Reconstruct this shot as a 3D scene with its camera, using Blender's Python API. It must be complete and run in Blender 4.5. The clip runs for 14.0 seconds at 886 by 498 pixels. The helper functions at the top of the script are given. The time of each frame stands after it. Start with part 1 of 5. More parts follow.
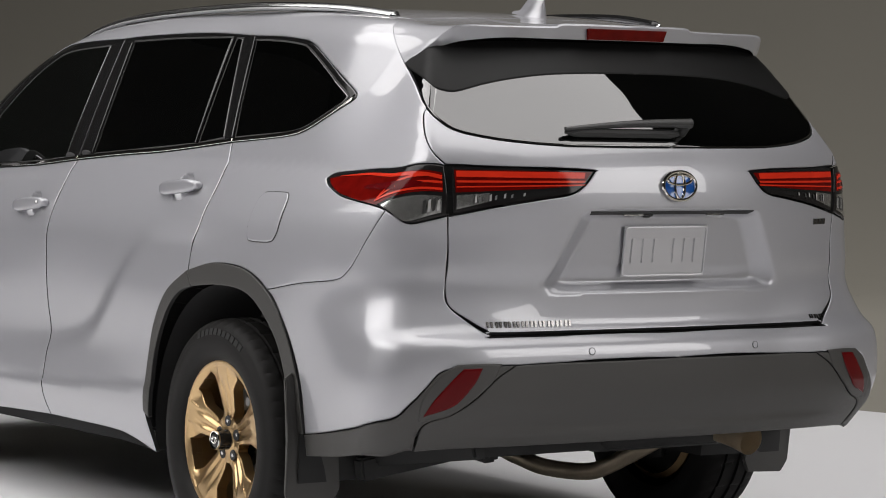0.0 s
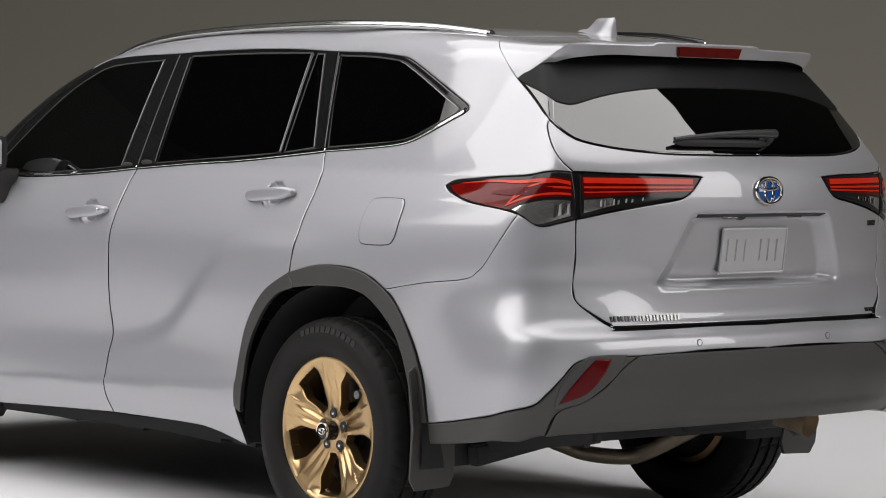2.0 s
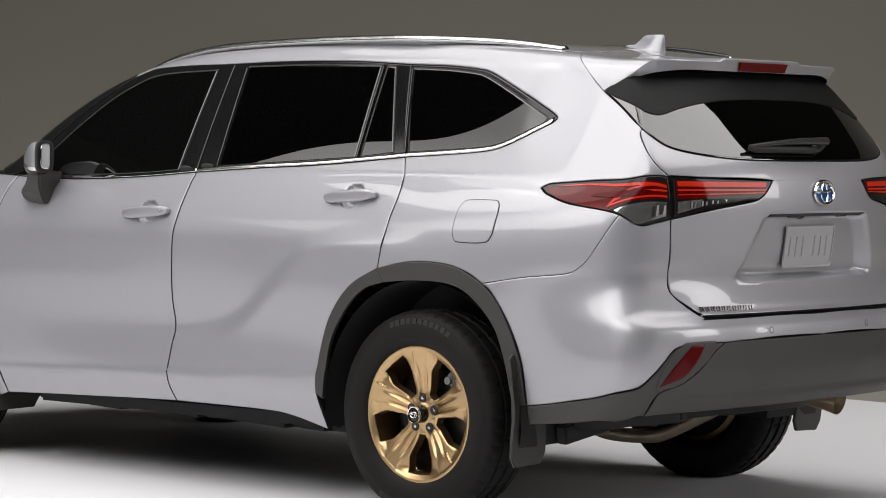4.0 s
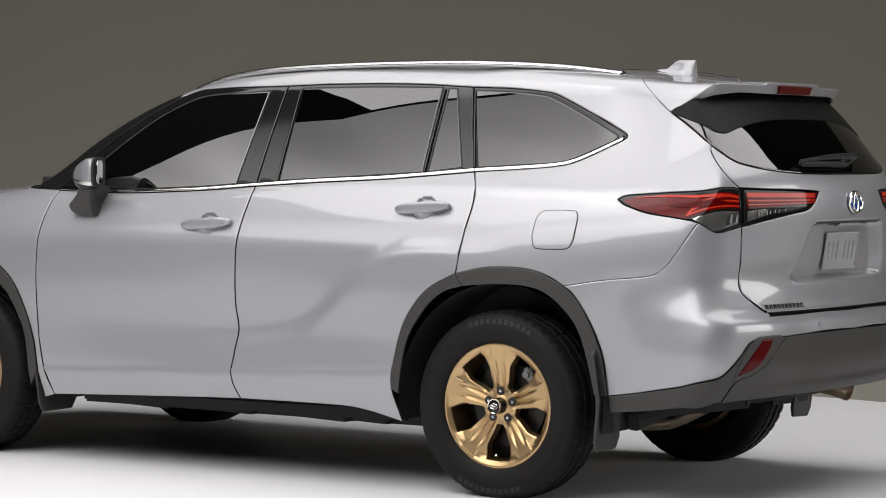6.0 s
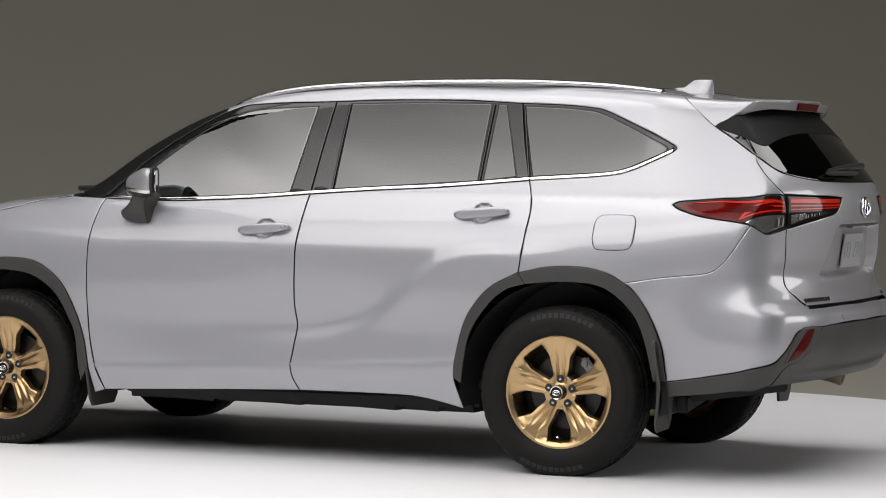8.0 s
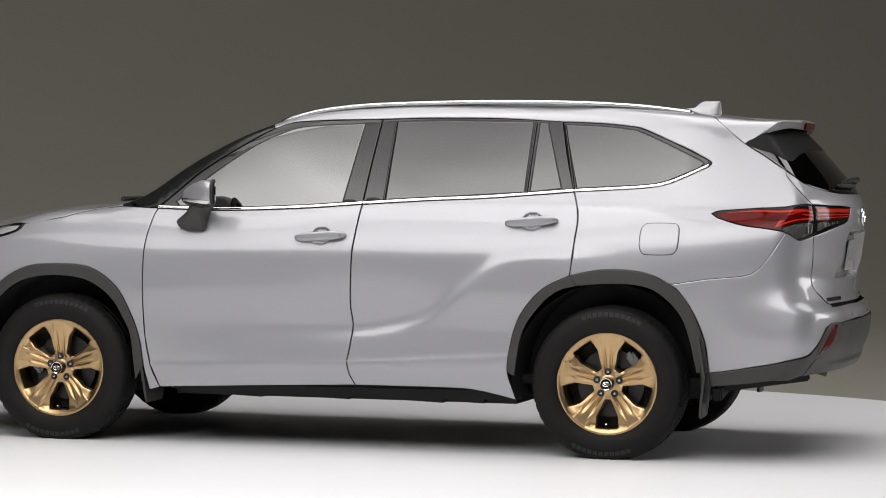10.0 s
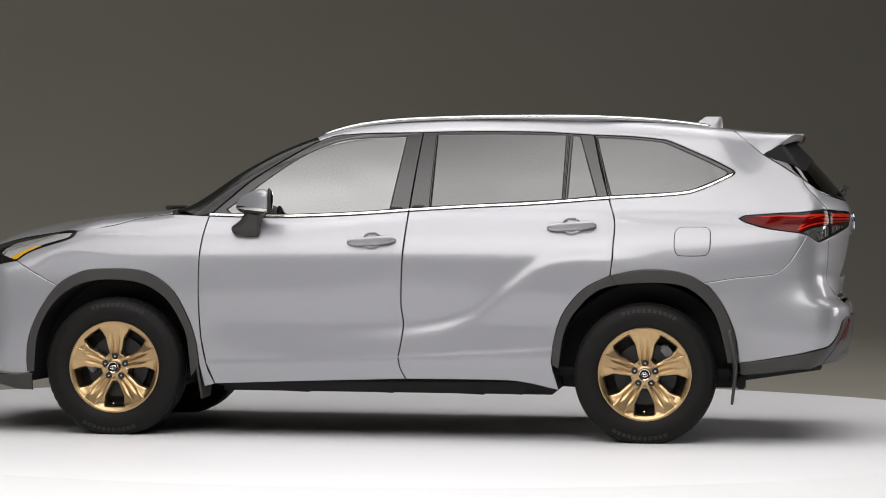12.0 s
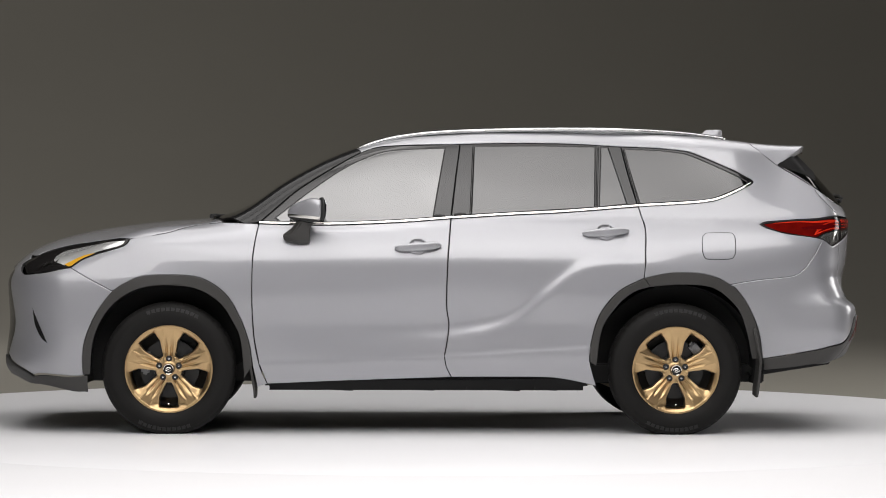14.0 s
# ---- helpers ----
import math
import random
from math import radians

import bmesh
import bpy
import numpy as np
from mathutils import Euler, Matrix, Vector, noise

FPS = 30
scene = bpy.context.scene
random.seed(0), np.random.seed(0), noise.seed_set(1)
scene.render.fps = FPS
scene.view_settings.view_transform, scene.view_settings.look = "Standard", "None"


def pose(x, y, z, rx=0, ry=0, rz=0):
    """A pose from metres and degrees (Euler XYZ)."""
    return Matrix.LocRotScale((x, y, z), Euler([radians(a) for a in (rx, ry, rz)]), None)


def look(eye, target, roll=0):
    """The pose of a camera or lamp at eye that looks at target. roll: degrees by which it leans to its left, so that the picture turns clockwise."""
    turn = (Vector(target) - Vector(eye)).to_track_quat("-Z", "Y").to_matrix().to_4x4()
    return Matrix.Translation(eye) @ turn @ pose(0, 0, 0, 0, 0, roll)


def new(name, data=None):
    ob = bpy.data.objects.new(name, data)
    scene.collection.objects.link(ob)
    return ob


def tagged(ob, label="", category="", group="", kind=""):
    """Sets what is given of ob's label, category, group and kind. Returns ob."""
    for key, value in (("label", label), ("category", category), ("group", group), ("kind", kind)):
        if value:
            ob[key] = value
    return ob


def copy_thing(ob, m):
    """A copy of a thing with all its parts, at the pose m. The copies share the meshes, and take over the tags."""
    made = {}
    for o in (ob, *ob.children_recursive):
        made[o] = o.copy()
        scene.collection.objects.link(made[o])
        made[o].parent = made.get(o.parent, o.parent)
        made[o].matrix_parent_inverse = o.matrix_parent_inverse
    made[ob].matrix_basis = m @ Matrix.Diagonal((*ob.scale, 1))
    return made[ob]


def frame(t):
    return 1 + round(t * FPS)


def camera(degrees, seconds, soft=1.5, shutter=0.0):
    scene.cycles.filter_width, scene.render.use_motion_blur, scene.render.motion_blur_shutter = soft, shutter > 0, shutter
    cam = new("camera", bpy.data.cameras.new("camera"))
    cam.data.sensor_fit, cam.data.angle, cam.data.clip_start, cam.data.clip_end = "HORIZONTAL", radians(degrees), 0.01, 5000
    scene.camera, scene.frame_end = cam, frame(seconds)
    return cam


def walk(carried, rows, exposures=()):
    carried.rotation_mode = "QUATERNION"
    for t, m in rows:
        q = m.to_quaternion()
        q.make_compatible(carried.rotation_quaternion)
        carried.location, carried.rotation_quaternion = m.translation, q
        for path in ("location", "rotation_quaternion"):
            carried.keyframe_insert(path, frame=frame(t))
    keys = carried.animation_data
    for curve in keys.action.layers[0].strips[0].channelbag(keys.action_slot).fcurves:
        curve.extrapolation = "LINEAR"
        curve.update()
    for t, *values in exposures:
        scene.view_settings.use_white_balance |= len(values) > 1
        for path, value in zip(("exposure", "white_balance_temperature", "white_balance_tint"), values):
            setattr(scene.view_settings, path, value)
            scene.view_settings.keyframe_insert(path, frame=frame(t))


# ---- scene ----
import mathutils

cam = camera(18.6, 14.0, soft=1.0)
PATH = [
    (0, (7.417, -4.834, 1.343), (5.731, -3.762, 1.255), 0.7),
    (0.5, (7.338, -5.211, 1.306), (5.688, -4.083, 1.229), 0.6),
    (1, (7.231, -5.612, 1.311), (5.623, -4.424, 1.233), 0.7),
    (1.5, (7.144, -6.001, 1.306), (5.576, -4.761, 1.231), 0.5),
    (2, (7.023, -6.421, 1.328), (5.502, -5.124, 1.25), 0.6),
    (2.5, (6.905, -6.835, 1.314), (5.43, -5.486, 1.241), 0.5),
    (3, (6.788, -7.24, 1.34), (5.358, -5.843, 1.263), 0.6),
    (5.5, (5.875, -9.478, 1.36), (4.721, -7.846, 1.289), 0.5),
    (6, (5.623, -9.95, 1.364), (4.531, -8.275, 1.294), 0.5),
    (6.5, (5.352, -10.407, 1.378), (4.324, -8.693, 1.307), 0.4),
    (7, (5.067, -10.877, 1.4), (4.103, -9.126, 1.327), 0.4),
    (7.5, (4.748, -11.353, 1.391), (3.851, -9.567, 1.322), 0.4),
    (8, (4.412, -11.813, 1.341), (3.582, -9.994, 1.282), 0.5),
    (10.5, (2.269, -14.043, 1.307), (1.802, -12.099, 1.263), 0.5),
    (11, (1.761, -14.435, 1.292), (1.369, -12.474, 1.252), 0.4),
    (11.5, (1.24, -14.794, 1.27), (0.92, -12.82, 1.234), 0.4),
    (12, (0.698, -15.136, 1.218), (0.451, -13.152, 1.191), 0.4),
    (12.5, (0.153, -15.439, 1.189), (-0.023, -13.447, 1.167), 0.2),
    (13, (-0.446, -15.71, 1.163), (-0.546, -13.712, 1.146), 0.2),
    (13.5, (-1.059, -15.939, 1.157), (-1.085, -13.94, 1.142), 0.2),
    (14, (-1.702, -16.112, 1.182), (-1.651, -14.113, 1.165), 0.2),
]
walk(cam, [(t, look(eye, target, roll)) for t, eye, target, roll in PATH], exposures=[(0, -0.05), (3, -0.05), (7, -0.17), (11, -0.26), (14, -0.27)])


# ---- light ----
world = bpy.data.worlds.new("studio_dark")
scene.world = world
world.use_nodes = True
world.node_tree.nodes["Background"].inputs["Color"].default_value = (0.9, 0.95, 1.0, 1)
world.node_tree.nodes["Background"].inputs["Strength"].default_value = 0.02


def softbox(name, at, size, power, target, grid=180, colour=(1, 0.972, 0.962)):
    """A large studio lamp that looks at its target; grid: the angle to which its honeycomb narrows it."""
    lamp = bpy.data.lights.new(name, "AREA")
    lamp.shape, lamp.size, lamp.size_y, lamp.energy, lamp.color = "RECTANGLE", size[0], size[1], power, colour
    lamp.spread = radians(grid)
    ob = new(name, lamp)
    ob.matrix_world = look(at, target)
    return ob


def uneven(lamp, low, high, axis, mottle=0.25):
    """Uneven lamp strength, added to grade its reflections in the panes: brighter towards one side, from low to high
    along that axis, and a little mottled.
    """
    lamp.data.use_nodes = True
    nt = lamp.data.node_tree
    where = nt.nodes.new("ShaderNodeNewGeometry").outputs["Position"]
    along = nt.nodes.new("ShaderNodeVectorMath")
    along.operation = "DOT_PRODUCT"
    along.inputs[1].default_value = axis
    nt.links.new(where, along.inputs[0])
    grade = nt.nodes.new("ShaderNodeMapRange")
    grade.interpolation_type = "SMOOTHSTEP"
    for name, value in zip(("From Min", "From Max", "To Min", "To Max"), (*low, *high)):
        grade.inputs[name].default_value = value
    nt.links.new(along.outputs["Value"], grade.inputs["Value"])
    cloud = nt.nodes.new("ShaderNodeTexNoise")
    cloud.inputs["Scale"].default_value, cloud.inputs["Detail"].default_value = 0.7, 1.0
    nt.links.new(where, cloud.inputs["Vector"])
    spots = nt.nodes.new("ShaderNodeMapRange")
    spots.inputs["From Min"].default_value, spots.inputs["From Max"].default_value = 0.3, 0.7
    spots.inputs["To Min"].default_value, spots.inputs["To Max"].default_value = 1 - mottle, 1 + mottle
    nt.links.new(cloud.outputs["Fac"], spots.inputs["Value"])
    both = nt.nodes.new("ShaderNodeMath")
    both.operation = "MULTIPLY"
    nt.links.new(grade.outputs["Result"], both.inputs[0])
    nt.links.new(spots.outputs["Result"], both.inputs[1])
    nt.links.new(both.outputs[0], nt.nodes["Emission"].inputs["Strength"])


# the key lamp hangs level over the camera's side, askew to the car
key = softbox("key_softbox", (-2.50, -7.27, 5.4), (11.0, 5.75), 725, (-2.50, -7.27, 0))
key.matrix_world = pose(-2.50, -7.27, 5.4, 0, 0, 25)
uneven(key, (2.4, 4.7), (0.42, 1.25), (0.423, -0.906, 0), 0.18)
wing = softbox("key_wing_softbox", (-2.75, -3.19, 5.4), (4.4, 1.8), 100, (-2.75, -3.19, 0))
wing.matrix_world = pose(-2.75, -3.19, 5.4, 0, 0, 25)
softbox("top_softbox", (-2.8, -0.6, 8.4), (8.0, 6.5), 410, (-2.8, -0.6, 0))
rear = softbox("rear_softbox", (2.53, 1.14, 6.0), (5.8, 4.4), 215, (2.53, 1.14, 0))
rear.matrix_world = pose(2.53, 1.14, 6.0, 0, 0, 28)
# unseen fill lamp, added to brighten the car's rear face
softbox("side_softbox", (9.2, 4.2, 3.4), (5.0, 4.0), 290, (1.0, 0.0, 1.0))
softbox("backdrop_wash", (-6.5, 6.0, 9.8), (9.0, 3.0), 1130, (-9.5, 18.5, 2.5))


# ---- materials ----
def shader(name, colour, rough=0.5, metal=0.0, coat=0.0, grain=0.0, grain_scale=200.0, bump=0.0, bump_scale=60.0, vary=0.0, vary_scale=3.0, spec=0.5):
    m = bpy.data.materials.new(name)
    m.use_nodes = True
    nt = m.node_tree
    b = nt.nodes["Principled BSDF"]
    b.inputs["Base Color"].default_value = (*colour, 1)
    b.inputs["Roughness"].default_value = rough
    b.inputs["Metallic"].default_value = metal
    b.inputs["Coat Weight"].default_value = coat
    b.inputs["Coat Roughness"].default_value = 0.03
    b.inputs["Specular IOR Level"].default_value = spec
    where = nt.nodes.new("ShaderNodeTexCoord")

    def cloud(scale, detail=3.0):
        t = nt.nodes.new("ShaderNodeTexNoise")
        t.inputs["Scale"].default_value, t.inputs["Detail"].default_value = scale, detail
        nt.links.new(where.outputs["Object"], t.inputs["Vector"])
        return t
    if grain or vary:
        mix = nt.nodes.new("ShaderNodeMix")
        mix.data_type = "RGBA"
        dark = [c * (1 - grain - vary) for c in colour]
        bright = [min(1, c * (1 + grain + vary)) for c in colour]
        mix.inputs[6].default_value, mix.inputs[7].default_value = (*dark, 1), (*bright, 1)
        src = cloud(grain_scale).outputs["Fac"]
        if vary:
            add = nt.nodes.new("ShaderNodeMath")
            add.operation = "MULTIPLY_ADD"
            w = vary / (vary + grain)
            nt.links.new(cloud(vary_scale).outputs["Fac"], add.inputs[0])
            add.inputs[1].default_value = w
            sub = nt.nodes.new("ShaderNodeMath")
            sub.operation = "MULTIPLY"
            nt.links.new(src, sub.inputs[0])
            sub.inputs[1].default_value = 1 - w
            nt.links.new(sub.outputs[0], add.inputs[2])
            src = add.outputs[0]
        nt.links.new(src, mix.inputs[0])
        nt.links.new(mix.outputs[2], b.inputs["Base Color"])
    if bump:
        bp = nt.nodes.new("ShaderNodeBump")
        bp.inputs["Strength"].default_value, bp.inputs["Distance"].default_value = bump, 0.002
        nt.links.new(cloud(bump_scale, 4.0).outputs["Fac"], bp.inputs["Height"])
        nt.links.new(bp.outputs["Normal"], b.inputs["Normal"])
    return m


PAINT = shader("silver_pearl_paint", (0.365, 0.367, 0.389), rough=0.45, metal=0.48, coat=1.0, grain=0.06, grain_scale=900)
PAINT.node_tree.nodes["Principled BSDF"].inputs["Coat IOR"].default_value = 1.52
PAINT.node_tree.nodes["Principled BSDF"].inputs["Coat Roughness"].default_value = 0.012
PLASTIC = shader("grey_textured_plastic", (0.036, 0.0345, 0.032), rough=0.5, bump=0.25, bump_scale=700, vary=0.06, vary_scale=5)
GLOSS_BLACK = shader("gloss_black_trim", (0.012, 0.012, 0.012), rough=0.15, spec=0.38)
RUBBER = shader("tyre_rubber", (0.0115, 0.011, 0.0105), rough=0.6, spec=0.15, grain=0.1, grain_scale=60, bump=0.15, bump_scale=400, vary=0.15, vary_scale=9)
MARKS = shader("raised_tyre_marks", (0.02, 0.02, 0.0195), rough=0.55, spec=0.3)
STUDIO_DARK = shader("dark_studio_paint", (0.07, 0.068, 0.065), rough=0.85, vary=0.1, vary_scale=0.5)
WIPER = shader("black_wiper_plastic", (0.016, 0.016, 0.016), rough=0.35)
# black rubber; also stands in for shade in panel joints and nut recesses
SEAL_AND_SHADE = shader("rubber_seal", (0.015, 0.015, 0.015), rough=0.6)
TRIM_REFLECTION = shader("satin_black_trim", (0.008, 0.008, 0.008), rough=0.45, spec=0.12)
DARK = shader("black_underbody", (0.012, 0.012, 0.012), rough=0.75, vary=0.3, vary_scale=8)
CHROME = shader("chrome", (0.82, 0.80, 0.76), rough=0.08, metal=1.0)
MIRROR = shader("dimmed_mirror", (0.45, 0.46, 0.47), rough=0.02, metal=1.0)
SATIN = shader("satin_silver", (0.60, 0.60, 0.60), rough=0.25, metal=1.0)
STEEL = shader("exhaust_steel", (0.60, 0.51, 0.38), rough=0.36, metal=0.75, vary=0.3, vary_scale=14)
GOLD = shader("bronze_wheel_paint", (0.54, 0.375, 0.195), rough=0.34, metal=1.0, grain=0.05, grain_scale=800)
RED = shader("red_lamp_lens", (0.11, 0.003, 0.002), rough=0.06, spec=0.12, coat=0.12, vary=0.5, vary_scale=22)
DEEP_RED = shader("dark_red_lens", (0.085, 0.002, 0.003), rough=0.1, spec=0.12)
BRIGHT_RED = shader("bright_red_light_guide", (0.55, 0.026, 0.010), rough=0.15, spec=0.12, coat=0.3, vary=0.15, vary_scale=12)
WINDOW_TRIM = shader("gloss_black_window_trim", (0.010, 0.010, 0.010), rough=0.07, spec=0.55, vary=0.1, vary_scale=9)
SMOKE = shader("smoked_lamp_lens", (0.012, 0.011, 0.011), rough=0.06, spec=0.22, coat=0.05)
CLEAR = shader("clear_lamp_insert", (0.40, 0.40, 0.385), rough=0.12, metal=0.8, coat=1.0, vary=0.9, vary_scale=75)
REFLECTOR = shader("silver_lamp_reflector", (0.66, 0.66, 0.65), rough=0.12, metal=0.5, coat=1.0, vary=0.08, vary_scale=20)
AMBER = shader("amber_lens", (0.62, 0.33, 0.02), rough=0.15, coat=1.0)
BLUE = shader("blue_badge", (0.01, 0.08, 0.32), rough=0.15, coat=1.0)
BADGE = shader("dark_chrome", (0.22, 0.215, 0.21), rough=0.25, metal=1.0)
PLATE = shader("silver_number_plate", (0.50, 0.50, 0.52), rough=0.35, metal=0.4, vary=0.05, vary_scale=10)
CAST = shader("cast_caliper_metal", (0.22, 0.22, 0.22), rough=0.4, metal=1.0, vary=0.3, vary_scale=30)
DISC_STEEL = shader("brake_disc", (0.06, 0.06, 0.06), rough=0.45, metal=1.0)
FLOOR_WHITE = shader("white_turntable_paint", (0.72, 0.72, 0.733), rough=0.5, vary=0.02, vary_scale=1.2, spec=0.3)
FLOOR_FRONT = shader("white_floor_paint", (0.69, 0.69, 0.70), rough=0.6, vary=0.02, vary_scale=0.8, spec=0.3)
WALL = shader("grey_cyclorama_paint", (0.24, 0.228, 0.196), rough=0.9, vary=0.05, vary_scale=0.4, spec=0.1)


def glass_material(name, tint, ior=1.82):
    m = shader(name, tint, rough=0.0, coat=0.0)
    b = m.node_tree.nodes["Principled BSDF"]
    b.inputs["Transmission Weight"].default_value = 0.25
    b.inputs["IOR"].default_value = ior
    return m


GLASS = glass_material("privacy_glass", (0.0015, 0.0016, 0.0015))
CLEAR_GLASS = glass_material("tinted_front_glass", (0.004, 0.0045, 0.004), 2.2)
REAR_GLASS = glass_material("curved_privacy_glass", (0.0015, 0.0016, 0.0015), 2.1)

# ---- the body's outer surface ----
def spline(xs, ys, x):
    """Smooth curve through (xs, ys), without overshoot."""
    xs, ys, x = np.asarray(xs, float), np.asarray(ys, float), np.asarray(x, float)
    h, d = np.diff(xs), np.diff(ys, axis=0)
    d = d / (h if ys.ndim == 1 else h[:, None])
    m = np.zeros_like(ys)
    m[1:-1] = np.where(d[:-1] * d[1:] > 0, 2 * d[:-1] * d[1:] / np.where(np.abs(d[:-1] + d[1:]) < 1e-9, 1, d[:-1] + d[1:]), 0)
    m[0], m[-1] = d[0], d[-1]
    x = np.clip(x, xs[0], xs[-1])
    i = np.clip(np.searchsorted(xs, x) - 1, 0, len(xs) - 2)
    t, hh = (x - xs[i]) / h[i], h[i]
    if ys.ndim > 1:
        t, hh = t[:, None], hh[:, None]
    return ((2 * t**3 - 3 * t**2 + 1) * ys[i] + (t**3 - 2 * t**2 + t) * hh * m[i]
            + (-2 * t**3 + 3 * t**2) * ys[i + 1] + (t**3 - t**2) * hh * m[i + 1])


def smooth(a, b, x):
    t = np.clip((x - a) / (b - a), 0, 1)
    return t * t * (3 - 2 * t)


def smax(a, b, k):
    h = np.maximum(k - np.abs(a - b), 0) / k
    return np.maximum(a, b) + h * h * k * 0.25


# half widths below the belt, station by station along the car
LEVELS = [0.20, 0.32, 0.44, 0.62, 0.82, 0.96, 1.06, 1.14, 1.24]
STATIONS = [-3.75, -3.3, -2.85, -2.25, -1.3, -0.55, 0.0, 0.5, 1.2]
WIDTHS = [
    [0.84, 0.87, 0.89, 0.89, 0.89, 0.85, 0.79, 0.72, 0.64],
    [0.89, 0.92, 0.93, 0.935, 0.925, 0.895, 0.865, 0.81, 0.74],
    [0.90, 0.925, 0.94, 0.950, 0.950, 0.93, 0.905, 0.865, 0.79],
    [0.90, 0.925, 0.945, 0.945, 0.952, 0.947, 0.918, 0.880, 0.824],
    [0.89, 0.918, 0.942, 0.930, 0.944, 0.947, 0.922, 0.886, 0.836],
    [0.89, 0.918, 0.940, 0.935, 0.945, 0.944, 0.917, 0.879, 0.819],
    [0.90, 0.925, 0.938, 0.947, 0.950, 0.937, 0.914, 0.874, 0.806],
    [0.88, 0.90, 0.905, 0.912, 0.918, 0.922, 0.908, 0.876, 0.818],
    [0.80, 0.84, 0.875, 0.888, 0.822, 0.806, 0.80, 0.790, 0.755],
]


def blur(v, steps, axis=0):
    """Smooths a table along one axis; steps: the blur's width in cells."""
    n = int(steps * 3) + 1
    k = np.exp(-0.5 * (np.arange(-n, n + 1) / steps) ** 2)
    k /= k.sum()
    pad = [(0, 0)] * v.ndim
    pad[axis] = (n, n)
    return np.apply_along_axis(lambda r: np.convolve(r, k, "valid"), axis, np.pad(v, pad, mode="reflect", reflect_type="odd"))


GX, GZ = np.arange(-4.0, 1.4, 0.01), np.arange(0.15, 1.241, 0.004)


def width_table():
    rows = spline(STATIONS, WIDTHS, GX)
    cols = spline(LEVELS, rows.T, GZ)                       # height by length
    w = blur(blur(cols, 5, 0), 6, 1)
    x, z = np.meshgrid(GX, GZ)
    # rear wheel's haunch: the line that sweeps up from the door's lower half
    line = spline([-1.35, -1.1, -0.93, -0.82, -0.72, -0.58, -0.45, -0.3, 0.3, 1.2], [0.60, 0.635, 0.69, 0.765, 0.855, 0.965, 1.015, 1.03, 1.03, 1.03], x[0])
    amount = smooth(-1.75, -0.95, x[0]) * (1 - smooth(-0.35, 0.1, x[0]))
    # the doors' foot stands proud below a soft crease
    foot = np.interp(x[0], [-2.344, -1.9, -1.306, -1.125, -0.48], [0.408, 0.425, 0.453, 0.463, 0.505])
    w = w + 0.004 * smooth(0.012, -0.012, z - foot) * smooth(-2.5, -2.35, x) * (1 - smooth(-0.50, -0.30, x))
    return w + blur(blur(amount * (0.017 * smooth(-0.012, 0.05, (line - z) * 0.8) - 0.009), 2, 0), 2, 1)


WIDTH_TABLE = width_table()
# above the belt the side glass follows one long even curve
WIDTH_TABLE += (blur(WIDTH_TABLE[-1], 32) - WIDTH_TABLE[-1])[None, :] * smooth(1.13, 1.235, GZ)[:, None]


def lean(x):
    return 0.34 + 0.18 * smooth(0.32, 0.66, x) - 0.03 * smooth(-0.9, -1.8, x) + 0.08 * smooth(-2.0, -2.6, x)


# the panes run straight on down to the belt line, where it lies low
BELT_Z = np.interp(GX, [-2.352, -2.164, -1.954, -1.581, -1.268, -1.0], [1.192, 1.188, 1.186, 1.201, 1.224, 1.245])
PANE = smooth(-0.035, 0.0, GZ[:, None] - BELT_Z[None, :]) * smooth(-2.75, -2.5, GX)[None, :]
WIDTH_TABLE += (WIDTH_TABLE[-1][None, :] + (GZ[-1] - GZ)[:, None] * lean(GX)[None, :] - WIDTH_TABLE) * PANE


def half_width(x, z):
    i = np.clip((x - GX[0]) / 0.01, 0, len(GX) - 1.001)
    k = np.clip((z - GZ[0]) / 0.004, 0, len(GZ) - 1.001)
    i0, k0 = i.astype(int), k.astype(int)
    fi, fk = i - i0, k - k0
    w = (WIDTH_TABLE[k0, i0] * (1 - fi) + WIDTH_TABLE[k0, i0 + 1] * fi) * (1 - fk) + (WIDTH_TABLE[k0 + 1, i0] * (1 - fi) + WIDTH_TABLE[k0 + 1, i0 + 1] * fi) * fk
    up = np.maximum(z - GZ[-1], 0)
    return w - up * lean(x) - 0.07 * up**2


REAR_Z = [0.36, 0.42, 0.50, 0.60, 0.68, 0.72, 0.742, 0.757, 0.772, 0.79, 0.83, 0.90, 0.96, 1.05, 1.15, 1.21, 1.26, 1.30, 1.45, 1.62, 1.75]
REAR_X = [0.94, 1.02, 1.075, 1.103, 1.107, 1.104, 1.095, 1.078, 1.057, 1.051, 1.051, 1.057, 1.076, 1.088, 1.095, 1.092, 1.08, 1.06, 0.94, 0.775, 0.64]


FINE_Z = np.arange(0.20, 1.90, 0.002)
FINE_REAR = blur(spline(REAR_Z, REAR_X, FINE_Z), 5)


def rear_face(y, z):
    x = np.interp(z, FINE_Z, FINE_REAR)
    a = np.abs(y)
    x = x + 0.012 * smooth(0.500, 0.478, z) * smooth(0.80, 0.55, a)        # crease along the lower bumper
    # the plate's recess in the tailgate
    inset = -smax(-np.minimum((z - 0.884) / 0.014, (1.114 - z) / 0.014), -(0.432 - (z - 0.90) * 0.50 - a) / 0.070, 1.2)
    x = x - 0.044 * np.clip(inset, 0, 1) ** 0.9 * smooth(-0.05, 0.25, inset)
    return x - (0.098 + 0.042 * smooth(0.76, 1.06, z) + 0.016 * smooth(1.25, 1.40, z)) * (np.abs(y) / 0.72) ** 2.4


